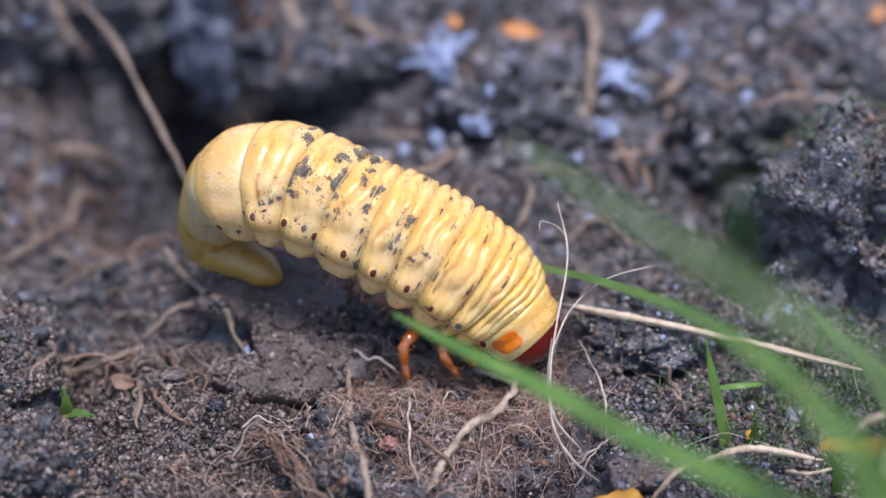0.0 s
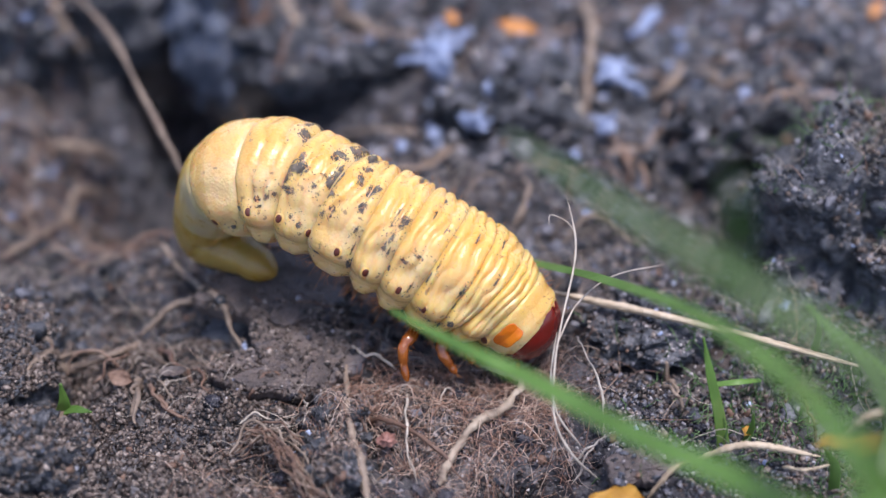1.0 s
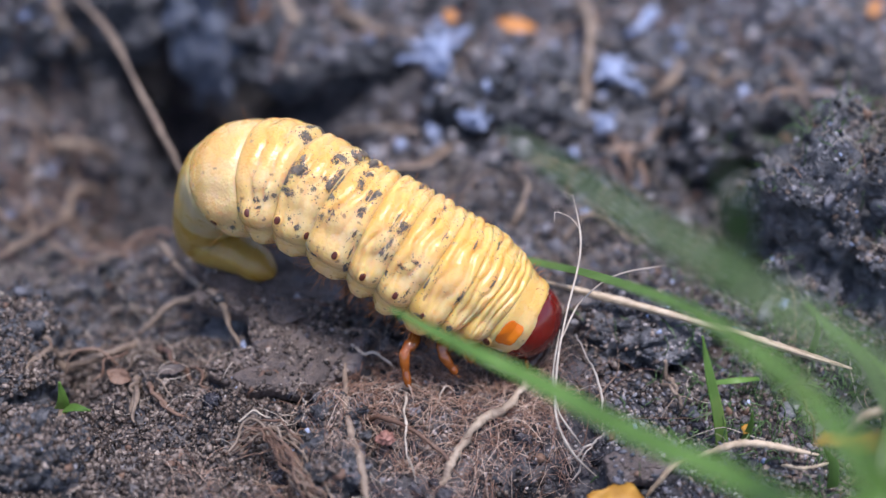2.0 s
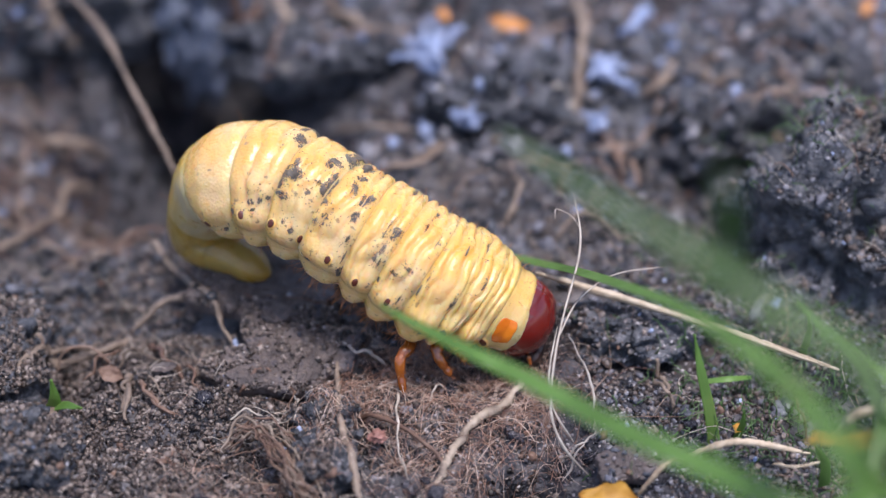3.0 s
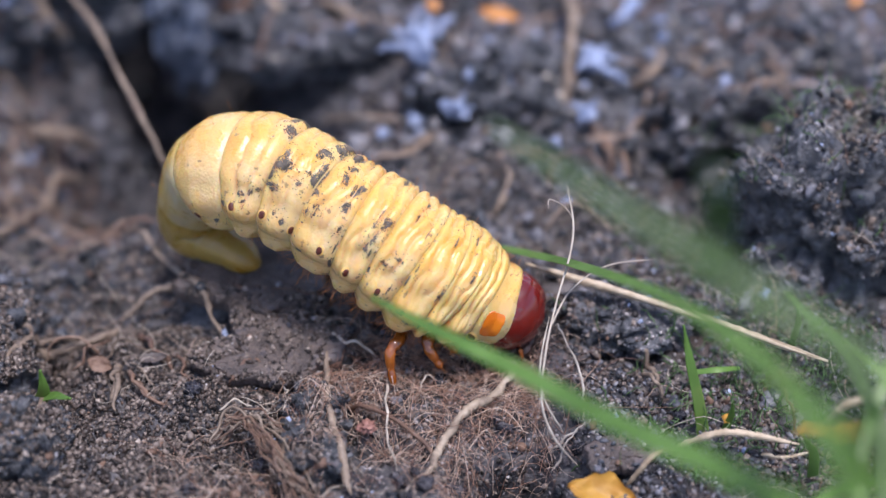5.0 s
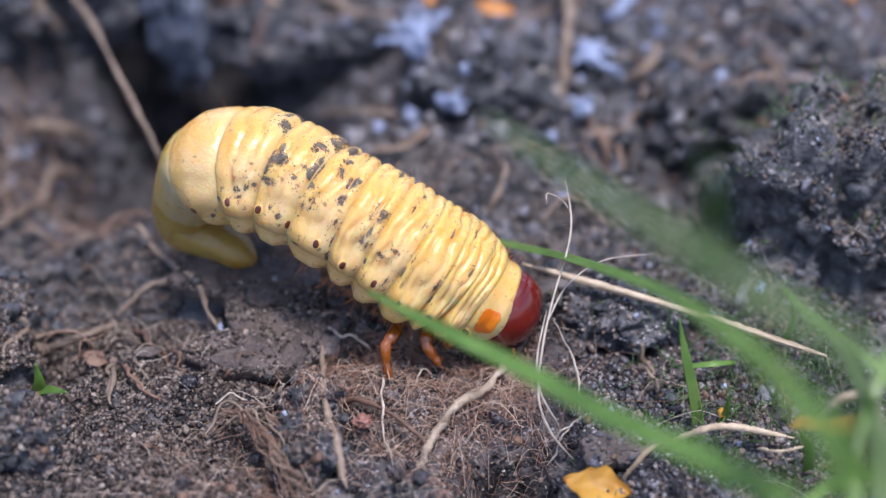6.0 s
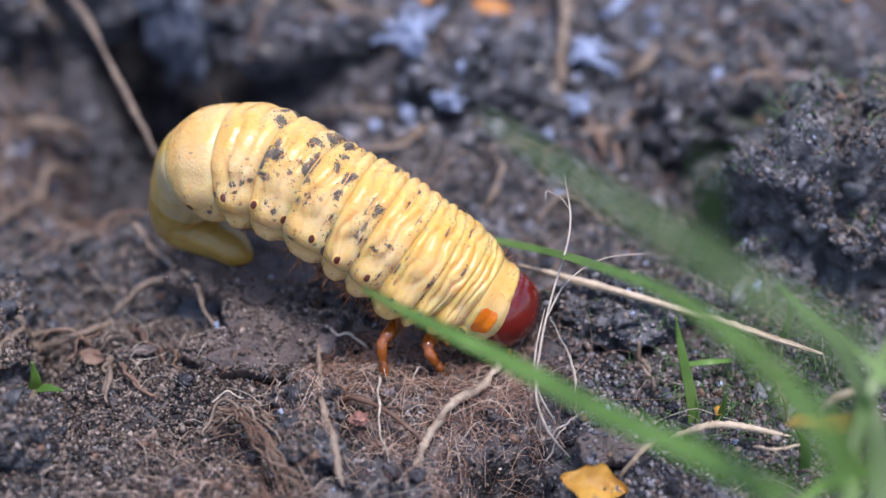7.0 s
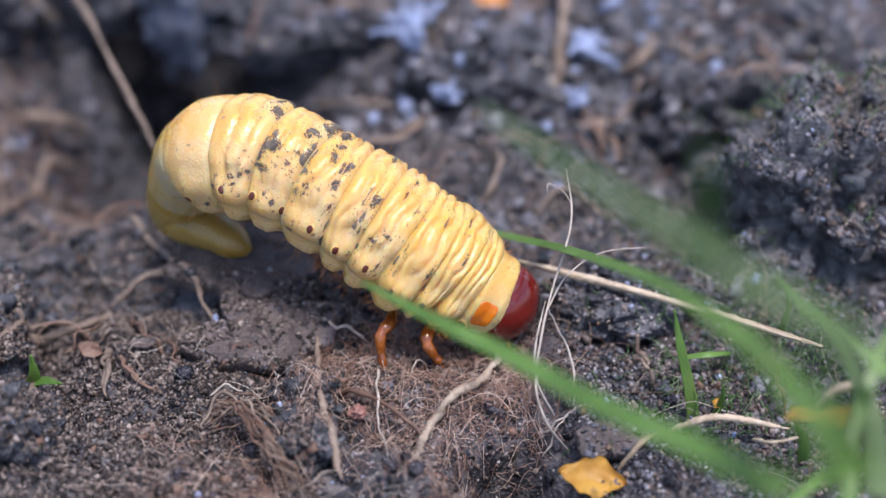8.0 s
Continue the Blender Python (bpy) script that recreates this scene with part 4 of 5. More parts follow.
            part("leg_bristles", mesh("leg_bristles", V, F, BRISTLE), leg)
            legs.append((i, leg))
    return grub, parts, legs, head


GRUB, SEGMENTS, LEGS, GRUBHEAD = make_grub()
# ---- roots and hairs that lie on the soil ----
TANLABEL = "tan root lying on the soil"
root("root", [(-27.2, -11.6, -0.6), (-24.0, -9.9, 0.9), (-21.0, -10.9, 2.2), (-19.2, -13.0, 2.2), (-17.5, -16.1, 1.9)], 0.44, 0.26, ROOT, "forked tan root at the edge of the rotten wood", seed=2)
root("root", [(-20.9, -11.1, 1.5), (-22.1, -6.7, -0.0), (-25.8, -0.7, -2.8), (-29.9, 4.9, -6.0)], 0.28, 0.18, ROOT, TANLABEL, seed=3)
root("root", [(-36.0, -16.2, -1.7), (-31.8, -16.3, -0.8), (-28.9, -15.3, -0.2), (-27.0, -11.6, -1.3)], 0.42, 0.30, ROOT, TANLABEL, seed=4)
root("root", [(-42.8, 38.8, 6.3), (-38.0, 30.4, 9.0), (-32.4, 19.2, 10.0), (-28.0, 10.0, 8.0), (-25.5, 6.6, 5.0), (-24.5, 5.6, 3.0)], 0.40, 0.30, ROOT, "long blurred tan root standing out of the soil", seed=5, wobble=0.12)
root("root", [(-8.2, -17.7, 1.4), (-7.9, -24.2, 2.1), (-7.0, -30.0, 2.5), (-5.6, -35.4, 2.1)], 0.24, 0.42, ROOT, "split brown root on the root mat", seed=6)
root("root", [(-6.4, -24.9, 1.8), (-3.9, -27.0, 2.5), (-1.1, -28.9, 2.3), (2.1, -31.9, 1.5)], 0.34, 0.16, REDROOT, "reddish root in the mat", seed=7)
root("root", [(-10.6, -26.4, 1.5), (-8.8, -24.2, 2.1), (-6.9, -23.3, 1.8)], 0.14, 0.08, HAIR, "short pale hair root in the mat", "hair root", seed=8)
root("root", [(-8.1, -16.9, 1.1), (-5.8, -18.4, 2.3), (-3.8, -19.0, 2.0)], 0.17, 0.12, HAIR, "pale hair root beside the grub's leg", "hair root", seed=9)
root("root", [(-2.8, -20.5, 1.3), (-2.9, -25.6, 2.4), (-2.6, -30.2, 2.6), (-1.9, -32.4, 1.6)], 0.13, 0.08, HAIR, "upright pale hair root in the mat", "hair root", seed=10)
root("root", [(-11.8, -21.9, 1.3), (-11.2, -25.1, 2.0), (-11.5, -27.5, 1.6)], 0.10, 0.07, HAIR, "crooked pale hair root", "hair root", seed=12)
root("root", [(-35.8, -19.9, 2.6), (-33.5, -16.2, 0.2), (-29.8, -13.0, -0.9)], 0.36, 0.25, ROOT, "thick tan root half buried in soil", seed=101)
root("root", [(-33.4, -17.2, -0.6), (-31.9, -16.6, 0.9), (-29.6, -16.4, 0.6), (-27.4, -17.4, -0.6)], 0.19, 0.14, REDROOT, "arched brown rootlet over soil", seed=102)
root("root", [(-26.5, -18.6, 0.6), (-26.3, -21.2, 0.9), (-26.4, -24.0, 0.8)], 0.33, 0.24, ROOT, "pale stubby root end", seed=103, wobble=0.4)
root("root", [(-25.8, -13.7, -0.6), (-23.8, -16.8, 0.6), (-21.3, -19.7, 0.4)], 0.26, 0.19, REDROOT, "dark brown root crossing soil", seed=104, wobble=0.5)
root("root", [(-25.2, -19.2, 0.6), (-24.4, -22.2, 1.2), (-21.7, -25.3, 1.5)], 0.29, 0.20, REDROOT, "brown root bent over crumbs", seed=105, wobble=0.4)
root("root", [(-24.8, -19.1, 0.4), (-24.1, -21.0, 1.6), (-22.7, -22.4, 0.9)], 0.11, 0.08, ROOT, "thin tan root loop", seed=106)
root("root", [(-28.4, -18.0, 0.3), (-26.0, -17.0, 1.5), (-23.2, -17.6, 0.2)], 0.14, 0.10, ROOT, "thin tan root loop", seed=107, wobble=0.5)
root("root", [(-30.6, -19.4, 0.2), (-28.6, -17.6, 1.3), (-27.8, -14.8, -0.4)], 0.13, 0.10, REDROOT, "arched brown rootlet over soil", seed=108, wobble=0.5)
root("root", [(-21.8, -17.6, 0.6), (-20.2, -20.4, 1.2), (-19.6, -23.6, 0.8)], 0.17, 0.12, REDROOT, "dark brown root crossing soil", seed=109, wobble=0.5)
root("root", [(-17.3, -25.2, 1.0), (-15.7, -24.5, 1.2), (-14.0, -24.6, 0.9)], 0.10, 0.07, HAIR, "pale straight hair root", "hair root", seed=110)
root("root", [(-12.2, -21.2, 1.5), (-11.7, -23.2, 1.7), (-11.9, -25.5, 0.9)], 0.09, 0.06, REDROOT, "pinkish thin root standing in the mat", seed=111, wobble=0.4)
root("root", [(-0.4, -23.2, 0.8), (0.4, -22.0, 1.6), (1.8, -20.8, 0.6)], 0.09, 0.06, HAIR, "pale curved hair root", "hair root", seed=112)
root("root", [(19.2, -19.3, 1.0), (20.1, -20.9, 1.2), (21.0, -22.4, 0.8)], 0.23, 0.19, ROOT, "short grey-tan stick on dark soil", "stick", seed=113)
root("root", [(-16.6, -22.0, 0.9), (-15.2, -20.4, 1.4), (-13.6, -20.2, 0.8)], 0.22, 0.13, REDROOT, "brown rootlet on rotten wood", seed=114, wobble=0.5)
root("root", [(-20.4, -10.4, 0.6), (-16.0, -12.2, 1.8), (-11.6, -12.0, 2.2), (-8.4, -12.8, 1.6)], 0.16, 0.12, REDROOT, "brown root passing under the grub", seed=115, wobble=0.4)
BUNDLE = np.random.default_rng(19)
for k in range(22):
    ends = (((-16.5, -27.4, 1.8), (-14.1, -28.6, 3.4), (-12.0, -31.6, 3.4), (-9.4, -35.3, 2.0)), ((-16.5, -29.2, 1.8), (-14.5, -29.0, 3.1), (-12.7, -32.5, 3.1), (-10.0, -35.9, 2.0)),
            ((-14.8, -26.8, 1.6), (-12.7, -31.1, 3.6), (-10.6, -34.0, 3.3), (-8.2, -36.1, 2.0)), ((-16.9, -29.5, 1.8), (-14.7, -30.1, 2.9), (-12.4, -29.8, 2.6), (-10.5, -27.1, 1.6)))[0 if k < 8 else 1 if k < 14 else 2 if k < 20 else 3]
    jitter = [tuple(np.asarray(p) + BUNDLE.normal(size=3) * (0.6, 0.55, 0.35)) for p in ends]
    root("root", jitter, 0.07 + 0.022 * (k % 5), 0.07, REDROOT if k % 3 else ROOT, "thin arched reddish root of a small bundle", seed=20 + k, wobble=0.5)
root("root", [(-41.0, -8.5, -1.8), (-39.0, -11.6, -0.7), (-37.5, -14.3, -1.2)], 0.16, 0.10, HAIR, "pale hair root over a clod", "hair root", seed=31)
root("root", [(-24.7, -20.3, 0.4), (-23.0, -24.7, 1.9), (-20.8, -25.7, 1.5)], 0.22, 0.12, REDROOT, "reddish curled rootlet on soil", seed=32)
root("root", [(-26.6, -18.8, 0.1), (-25.7, -23.0, 1.6), (-25.9, -25.2, 1.4)], 0.34, 0.22, ROOT, TANLABEL, seed=33)
root("root", [(-43.5, 2.8, -3.2), (-40.8, 7.9, -5.1), (-38.7, 16.1, -9.5), (-34.9, 21.9, -17.0)], 0.5, 0.3, ROOT, TANLABEL, seed=34)
root("root", [(-42.4, 25.2, -5.2), (-38.6, 25.6, -6.6), (-36.0, 28.3, -10.0)], 0.9, 0.6, ROOT, TANLABEL, seed=35)
root("root", [(-46.0, 39.6, 2.9), (-40.8, 32.5, 4.2), (-39.1, 34.1, -0.3)], 0.9, 0.6, ROOT, TANLABEL, seed=36)
root("root", [(-39.8, 16.2, -9.2), (-39.2, 20.3, -8.5), (-37.2, 24.7, -11.3)], 0.5, 0.4, ROOT, TANLABEL, seed=37)
root("root", [(-25.1, 42.9, 2.1), (-22.5, 36.3, 2.7), (-19.8, 37.0, 1.2), (-19.2, 39.3, -1.3)], 0.7, 0.5, REDROOT, TANLABEL, seed=38)
root("root", [(-18.4, 43.8, 1.2), (-16.0, 35.2, 0.4), (-15.9, 35.0, -5.4)], 0.8, 0.5, ROOT, TANLABEL, seed=39)
root("root", [(-12.4, 40.8, 2.6), (-8.9, 34.3, 4.2), (-5.2, 33.6, 1.5)], 0.7, 0.4, ROOT, TANLABEL, seed=40)
root("root", [(16.1, 42.6, 3.4), (16.2, 29.8, 5.9), (15.4, 23.8, 4.7), (14.9, 19.2, 2.5)], 0.8, 0.5, ROOT, "pale tan root hanging over blurred soil", seed=41)
root("root", [(17.2, 26.4, 3.8), (19.1, 21.7, 4.7), (22.3, 22.9, 2.6)], 0.7, 0.4, LINT, "pale mouldy rootlet on blurred soil", seed=42)
root("root", [(24.3, 41.0, 2.8), (22.2, 32.7, 4.9), (20.1, 32.7, 2.8)], 0.9, 0.6, LINT, "pale mouldy rootlet on blurred soil", seed=43)
root("root", [(27.1, 23.2, 2.6), (29.6, 20.3, 4.1), (32.8, 21.5, 2.7)], 0.8, 0.5, ROOT, TANLABEL, seed=44)
root("root", [(21.7, 22.8, 2.2), (24.0, 22.7, 3.7), (26.7, 28.1, 2.7)], 0.6, 0.4, ROOT, TANLABEL, seed=45)
root("root", [(18.1, 13.9, 2.1), (18.8, 9.9, 2.3), (18.9, 9.0, 0.5)], 0.42, 0.3, REDROOT, "orange-brown rootlet on the soil", seed=46)
root("root", [(-11.6, 30.0, -7.1), (-6.2, 21.5, -1.4), (-1.4, 18.8, 0.8)], 0.45, 0.3, ROOT, TANLABEL, seed=47)
root("root", [(-2.2, 12.6, 0.4), (0.1, 12.5, 2.2), (2.4, 15.4, 1.6)], 0.5, 0.35, ROOT, TANLABEL, seed=48)
root("root", [(7.1, 2.2, 1.1), (8.6, 5.1, 2.7), (8.2, 9.6, 1.8)], 0.35, 0.22, ROOT, TANLABEL, seed=49)
root("root", [(11.6, -0.6, 1.2), (13.9, 1.9, 2.0), (16.4, 2.2, 1.1), (18.7, -0.5, 0.1)], 0.22, 0.16, ROOT, TANLABEL, seed=50)
root("root", [(19.0, -20.6, 1.6), (19.9, -23.0, 2.2), (20.6, -23.9, 1.4)], 0.24, 0.14, ROOT, TANLABEL, seed=52)
root("root", [(21.1, -29.7, 1.8), (25.0, -30.6, 3.4), (31.0, -30.5, 2.9)], 0.36, 0.30, OLDSTRAW, "dry bent pale grass stalk", "straw", seed=53)
root("root", [(16.6, -33.7, 1.1), (18.8, -32.9, 3.1), (21.4, -29.9, 1.8)], 0.26, 0.24, OLDSTRAW, "dry bent pale grass stalk", "straw", seed=54)
root("root", [(27.8, -31.1, 2.3), (29.2, -33.1, 3.1), (31.9, -31.2, 2.7)], 0.16, 0.12, OLDSTRAW, "thin dry stalk beside grass", "straw", seed=55)
root("root", [(30.9, -35.0, 8.0), (32.1, -35.6, 11.0), (34.8, -35.6, 13.0)], 0.28, 0.35, OLDSTRAW, "pale dry stalk among grass", "straw", seed=56)
root("root", [(31.2, -22.2, 1.5), (30.8, -26.7, 2.9), (31.4, -27.6, 1.4)], 0.18, 0.12, REDROOT, TANLABEL, seed=57)

# a knobbly root that the grub pushes aside
PUSHED = root("root", [(2.6, -18.4, 1.9), (5.3, -20.3, 1.7), (6.1, -21.6, 1.6), (4.5, -24.3, 1.5), (2.2, -26.4, 1.9), (0.8, -28.5, 1.5), (-0.3, -30.7, 1.2), (-1.4, -32.5, 0.9)], 0.33, 0.44, PALEROOT, "knobbly tan root in front of the grub", seed=60, wobble=0.2)


# ---- the straw and the loose hairs before the head ----
def make_straw(a, b):
    a, b = np.asarray(a, float), np.asarray(b, float)
    straw = tagged(new("straw"), "split pale dry straw lying across the soil", "straw")
    rng = np.random.default_rng(70)
    straw.matrix_world = Matrix.Translation(Vector(a) * MM)
    for k in range(5):
        off = np.array([0, rng.normal() * 0.13, rng.normal() * 0.12])
        end = (b - a) * (1 if k < 3 else rng.uniform(0.9, 0.99))
        mid = end * 0.5 + off * 0.9 + np.array([0, 0.3, 0.1])
        part("strand", root_mesh("strand", [off * 0.5, mid, end + off * 0.7], 0.33 - 0.03 * k, 0.24, OLDSTRAW, 0.04, 40, 7, 70 + k, 0.35), straw)
    return straw


STRAW_A, STRAW_B = (9.4, -13.4, 4.6), (35.2, -22.8, 5.0)
STRAW_OB = make_straw(STRAW_A, STRAW_B)

HAIRFOOT = (13.1, -30.5, -0.7)
def local(points, foot):
    return [tuple(np.asarray(p, float) - np.asarray(foot, float)) for p in points]


def make_hairs():
    hairs = tagged(new("hair_root"), "tangle of long pale hair roots standing before the grub", "hair root")
    hairs.matrix_world = Matrix.Translation(Vector(HAIRFOOT) * MM)
    for k, (pts, r0, r1) in enumerate((
            ([(13.1, -30.5, -0.7), (10.5, -29.7, 1.5), (9.0, -28.3, 4.0), (8.8, -25.4, 7.0), (9.5, -21.3, 9.0), (10.5, -16.0, 12.0), (9.8, -11.3, 14.0)], 0.13, 0.07),
            ([(11.5, -28.3, 0.8), (9.4, -27.3, 3.4), (8.6, -25.8, 5.5), (9.0, -22.3, 8.0)], 0.10, 0.07),
            ([(9.0, -23.7, 8.0), (10.7, -19.9, 9.0), (13.7, -17.0, 10.0), (18.5, -14.9, 10.0)], 0.10, 0.05),
            ([(10.5, -14.3, 12.5), (9.7, -13.4, 13.0), (8.4, -13.0, 13.2), (8.2, -14.4, 13.2)], 0.05, 0.03))):
        part("hair", root_mesh("hair", local(pts, HAIRFOOT), r0, r1, HAIR, 0.08, 50, 6, 80 + k, 0.2), hairs)
    return hairs


HAIRS = make_hairs()
root("hair_root", [(10.6, -28.8, 0.3), (12.2, -28.9, 1.4), (13.6, -27.3, 2.0)], 0.10, 0.07, HAIR, "pale looped hair root", "hair root", seed=90)
root("hair_root", [(13.6, -26.6, 1.1), (13.6, -24.9, 3.0), (12.9, -22.3, 4.2), (11.9, -19.1, 4.6), (11.6, -17.2, 4.2)], 0.12, 0.07, HAIR, "pale bent hair root", "hair root", seed=91)
root("hair_root", [(11.0, -30.4, -0.4), (12.1, -29.5, 1.3), (13.5, -26.7, 1.2)], 0.09, 0.06, HAIR, "pale thin hair root", "hair root", seed=92)


# ---- grass ----
def grass(points, widths, mat, label, **kw):
    ob = thing("grass_blade", blade_mesh("grass_blade", points, widths, mat, **kw), label, "grass", "grass blades and shoots")
    path = spline(points, 40)
    part("midrib", mesh("midrib", *tube_data(path + (0, 0, 0.02), np.linspace(0.5, 1.0, 40) * 0.11 * max(widths), 6), mat), ob)
    return ob


BLADE = grass([(-3.7, -33.3, 20.0), (0.6, -37.8, 20.9), (6.8, -44.5, 22.7), (12.4, -52.55, 25.7), (17.1, -59.05, 28.7), (21.0, -65.55, 31.7)], (0.3, 0.95, 1.4, 1.65, 1.9, 2.0), GRASS,
      "bright green grass blade reaching over the grub's head")
grass([(7.3, -6.1, 3.0), (10.7, -12.5, 7.0), (12.9, -19.8, 12.0), (16.5, -36.2, 23.0), (18.5, -49.1, 31.0), (20.2, -60.5, 37.0), (20.8, -69.5, 41.0), (20.7, -76.6, 44.0)], (0.8, 1.1, 1.3, 1.45, 1.6, 1.7, 1.8, 1.8), GRASS,
      "blurred green grass blade arching to the soil")
grass([(4.0, -48.2, 45.9), (7.0, -56.2, 48.7), (10.2, -61.7, 49.9), (12.5, -65.9, 51.1), (14.7, -69.3, 51.6), (17.5, -72.1, 51.4), (20.7, -75.0, 51.0)], (0.4, 0.9, 1.1, 1.2, 1.2, 1.2, 1.2), SOFTGRASS,
      "soft dark green blurred grass blade")
grass([(23.6, -28.0, 0.5), (23.0, -26.8, 3.5), (22.2, -25.5, 6.5), (21.5, -24.3, 9.5)], (1.05, 0.95, 0.75, 0.12), GRASS, "short upright green grass shoot", lean=(0, -1, 0.3))
grass([(23.2, -21.4, 1.5), (25.4, -21.9, 2.3), (27.5, -20.8, 1.5)], (0.5, 0.6, 0.4), GRASS, "small light green grass bit", n=24)
grass([(15.4, -63.1, 48.0), (14.6, -64.1, 52.0), (14.0, -64.4, 55.0)], (0.9, 1.0, 0.7), DARKGRASS, "blurred olive grass leaf over a pit", lean=(0, -1, 0.3))
grass([(28.1, -1.6, 2.0), (32.2, 2.9, 4.0), (37.0, 3.8, 6.0), (43.4, 3.3, 9.0)], (3.0, 4.4, 3.4, 2.4), DARKGRASS, "dark green blurred grass leaf", lean=(0, -0.6, 1))
grass([(23.1, -72.1, 40.0), (21.3, -72.9, 44.0), (19.5, -74.6, 50.0), (18.3, -76.9, 56.0)], (1.1, 1.0, 0.8, 0.3), GRASS, "blurred green grass blade beside others", lean=(0, -1, 0.3))
grass([(32.1, -47.6, 24.0), (29.5, -45.1, 25.0), (27.4, -41.9, 25.0), (26.6, -34.7, 22.0)], (1.2, 1.1, 0.9, 0.2), GRASS, "blurred green grass blade beside others")
grass([(27.9, -40.1, 13.0), (29.9, -42.4, 15.0), (32.8, -43.2, 16.0)], (1.2, 1.6, 1.5), DRYLEAF, "yellowed orange grass leaf")
grass([(29.0, -53.6, 17.6), (29.9, -49.4, 19.7), (31.7, -45.0, 21.9), (33.9, -41.1, 23.6)], (1.1, 1.0, 0.8, 0.4), GRASS, "blurred bright green grass blade at the edge of a tuft")
grass([(29.8, -35.0, 18.3), (31.4, -40.1, 18.4), (32.2, -45.6, 18.1), (31.7, -51.8, 16.7)], (0.3, 0.9, 1.3, 1.5), SOFTGRASS, "soft green grass blade bent over soil")
grass([(25.5, -51.0, 14.4), (28.5, -48.3, 14.7), (32.1, -46.4, 13.9), (34.9, -46.6, 13.7)], (0.5, 0.9, 1.0, 0.8), GRASS, "low blurred green grass blade")
for foot, tip, wide in (((25.1, -28.0, 0.4), (25.5, -28.5, 5.0), 0.7), ((32.0, -32.4, 0.3), (29.9, -34.6, 7.0), 1.0), ((32.5, -17.4, 1.1), (31.8, -19.9, 8.0), 0.7)):
    mid = tuple(np.asarray(foot) * 0.55 + np.asarray(tip) * 0.45 + (0.3, 0, 0.6))
    grass([foot, mid, tip], (wide, wide * 0.8, 0.1), GRASS, "thin green grass shoot among moss", lean=(0, -1, 0.3), n=24)
grass([(-32.9, -22.7, -1.2), (-32.0, -23.3, 1.1), (-32.1, -23.1, 3.2)], (1.3, 1.1, 0.2), GRASS, "tiny green sprout in the soil", lean=(0, -1, 0.3), n=20)
grass([(-33.1, -22.3, -1.1), (-31.0, -24.4, 1.4), (-29.2, -25.8, 2.5)], (1.2, 1.0, 0.2), GRASS, "tiny green sprout leaf", n=20)
grass([(-32.8, -22.5, -0.3), (-31.9, -26.2, 1.3), (-30.9, -29.0, 2.4)], (1.2, 1.4, 0.5), ROOT, "withered brown sprout leaf", n=20)


# ---- scraps ----
def leaf(points, size, turn, mat, name, label, category, seed, curl=0.5):
    """A small curled scrap with a toothed outline and thickness."""
    n = 22
    V, F = [], []
    for lay in (0.06, -0.06):
        for j in range(n + 1):
            a = -1 + 2 * j / n
            w = max(0, 1 - abs(a) ** 1.7) ** 0.8 * (1 + 0.45 * noise.noise((a * 2.3, seed, 0)) + 0.1 * noise.noise((a * 9, seed, 0)))
            for k in range(11):
                b = -1 + k / 5
                z = size[1] * (curl * (0.5 * abs(b) + 0.3 * a * a) + 0.35 * noise.noise((a * 1.8 + seed, b * 1.5, 1)) + 0.15 * noise.noise((a * 5 + seed, b * 4, 1)))
                V.append((a * size[0], b * w * size[1], z + lay))
    m = (n + 1) * 11
    for j in range(n):
        for k in range(10):
            q = j * 11 + k
            F += [(q, q + 11, q + 12, q + 1), (m + q, m + q + 1, m + q + 12, m + q + 11)]
        for k in (0, 10):
            q = j * 11 + k
            F.append((q, m + q, m + q + 11, q + 11) if k else (q, q + 11, m + q + 11, m + q))
    ob = thing(name, mesh(name, V, F, mat), label, category, "scraps of dead plants")
    ob.matrix_world = pose(points[0] * MM, points[1] * MM, points[2] * MM, *turn)


leaf((14.5, -34.8, 0.5), (2.8, 1.6), (18, 8, -8), DRYLEAF, "fallen_leaf", "small curled yellow leaf on the soil", "leaf", 1)
RED = thing("red_scrap", clod_mesh("red_scrap", (0.75, 0.6, 0.5), 21, REDBIT, 4, 0.5), "small dull red scrap in the root mat", "plant scrap")
RED_AT = (-4.4, -28.8, 2.2)
RED.matrix_world = pose(RED_AT[0] * MM, RED_AT[1] * MM, RED_AT[2] * MM, 0, 20, 30)
leaf((1.0, 33.3, 5.1), (1.2, 0.8), (30, 0, 80), ORANGEBIT, "orange_scrap", "blurred orange scrap of dead leaf", "leaf scrap", 3)
leaf((8.4, 31.3, 5.3), (2.4, 0.9), (30, 0, -20), ORANGEBIT, "orange_scrap", "blurred orange scrap of dead leaf", "leaf scrap", 4)
leaf((47.8, 35.9, 4.7), (2.0, 0.6), (30, 0, 60), ORANGEBIT, "orange_scrap", "blurred orange scrap of dead leaf", "leaf scrap", 5)
leaf((32.1, 16.3, 4.8), (0.8, 0.5), (30, 0, 20), ORANGEBIT, "orange_scrap", "blurred orange scrap of dead leaf", "leaf scrap", 6)
leaf((38.9, 14.7, 5.0), (0.6, 0.4), (30, 0, 20), ORANGEBIT, "orange_scrap", "blurred orange scrap of dead leaf", "leaf scrap", 7)
leaf((25.3, -27.9, 2.3), (0.6, 0.4), (30, 0, 70), DRYLEAF, "orange_scrap", "small yellow scrap beside the shoot", "leaf scrap", 8)
leaf((-23.4, -18.8, 0.7), (1.3, 0.6), (15, 0, 10), FLAKE, "brown_scrap", "curled brown scrap of bark", "bark scrap", 9)
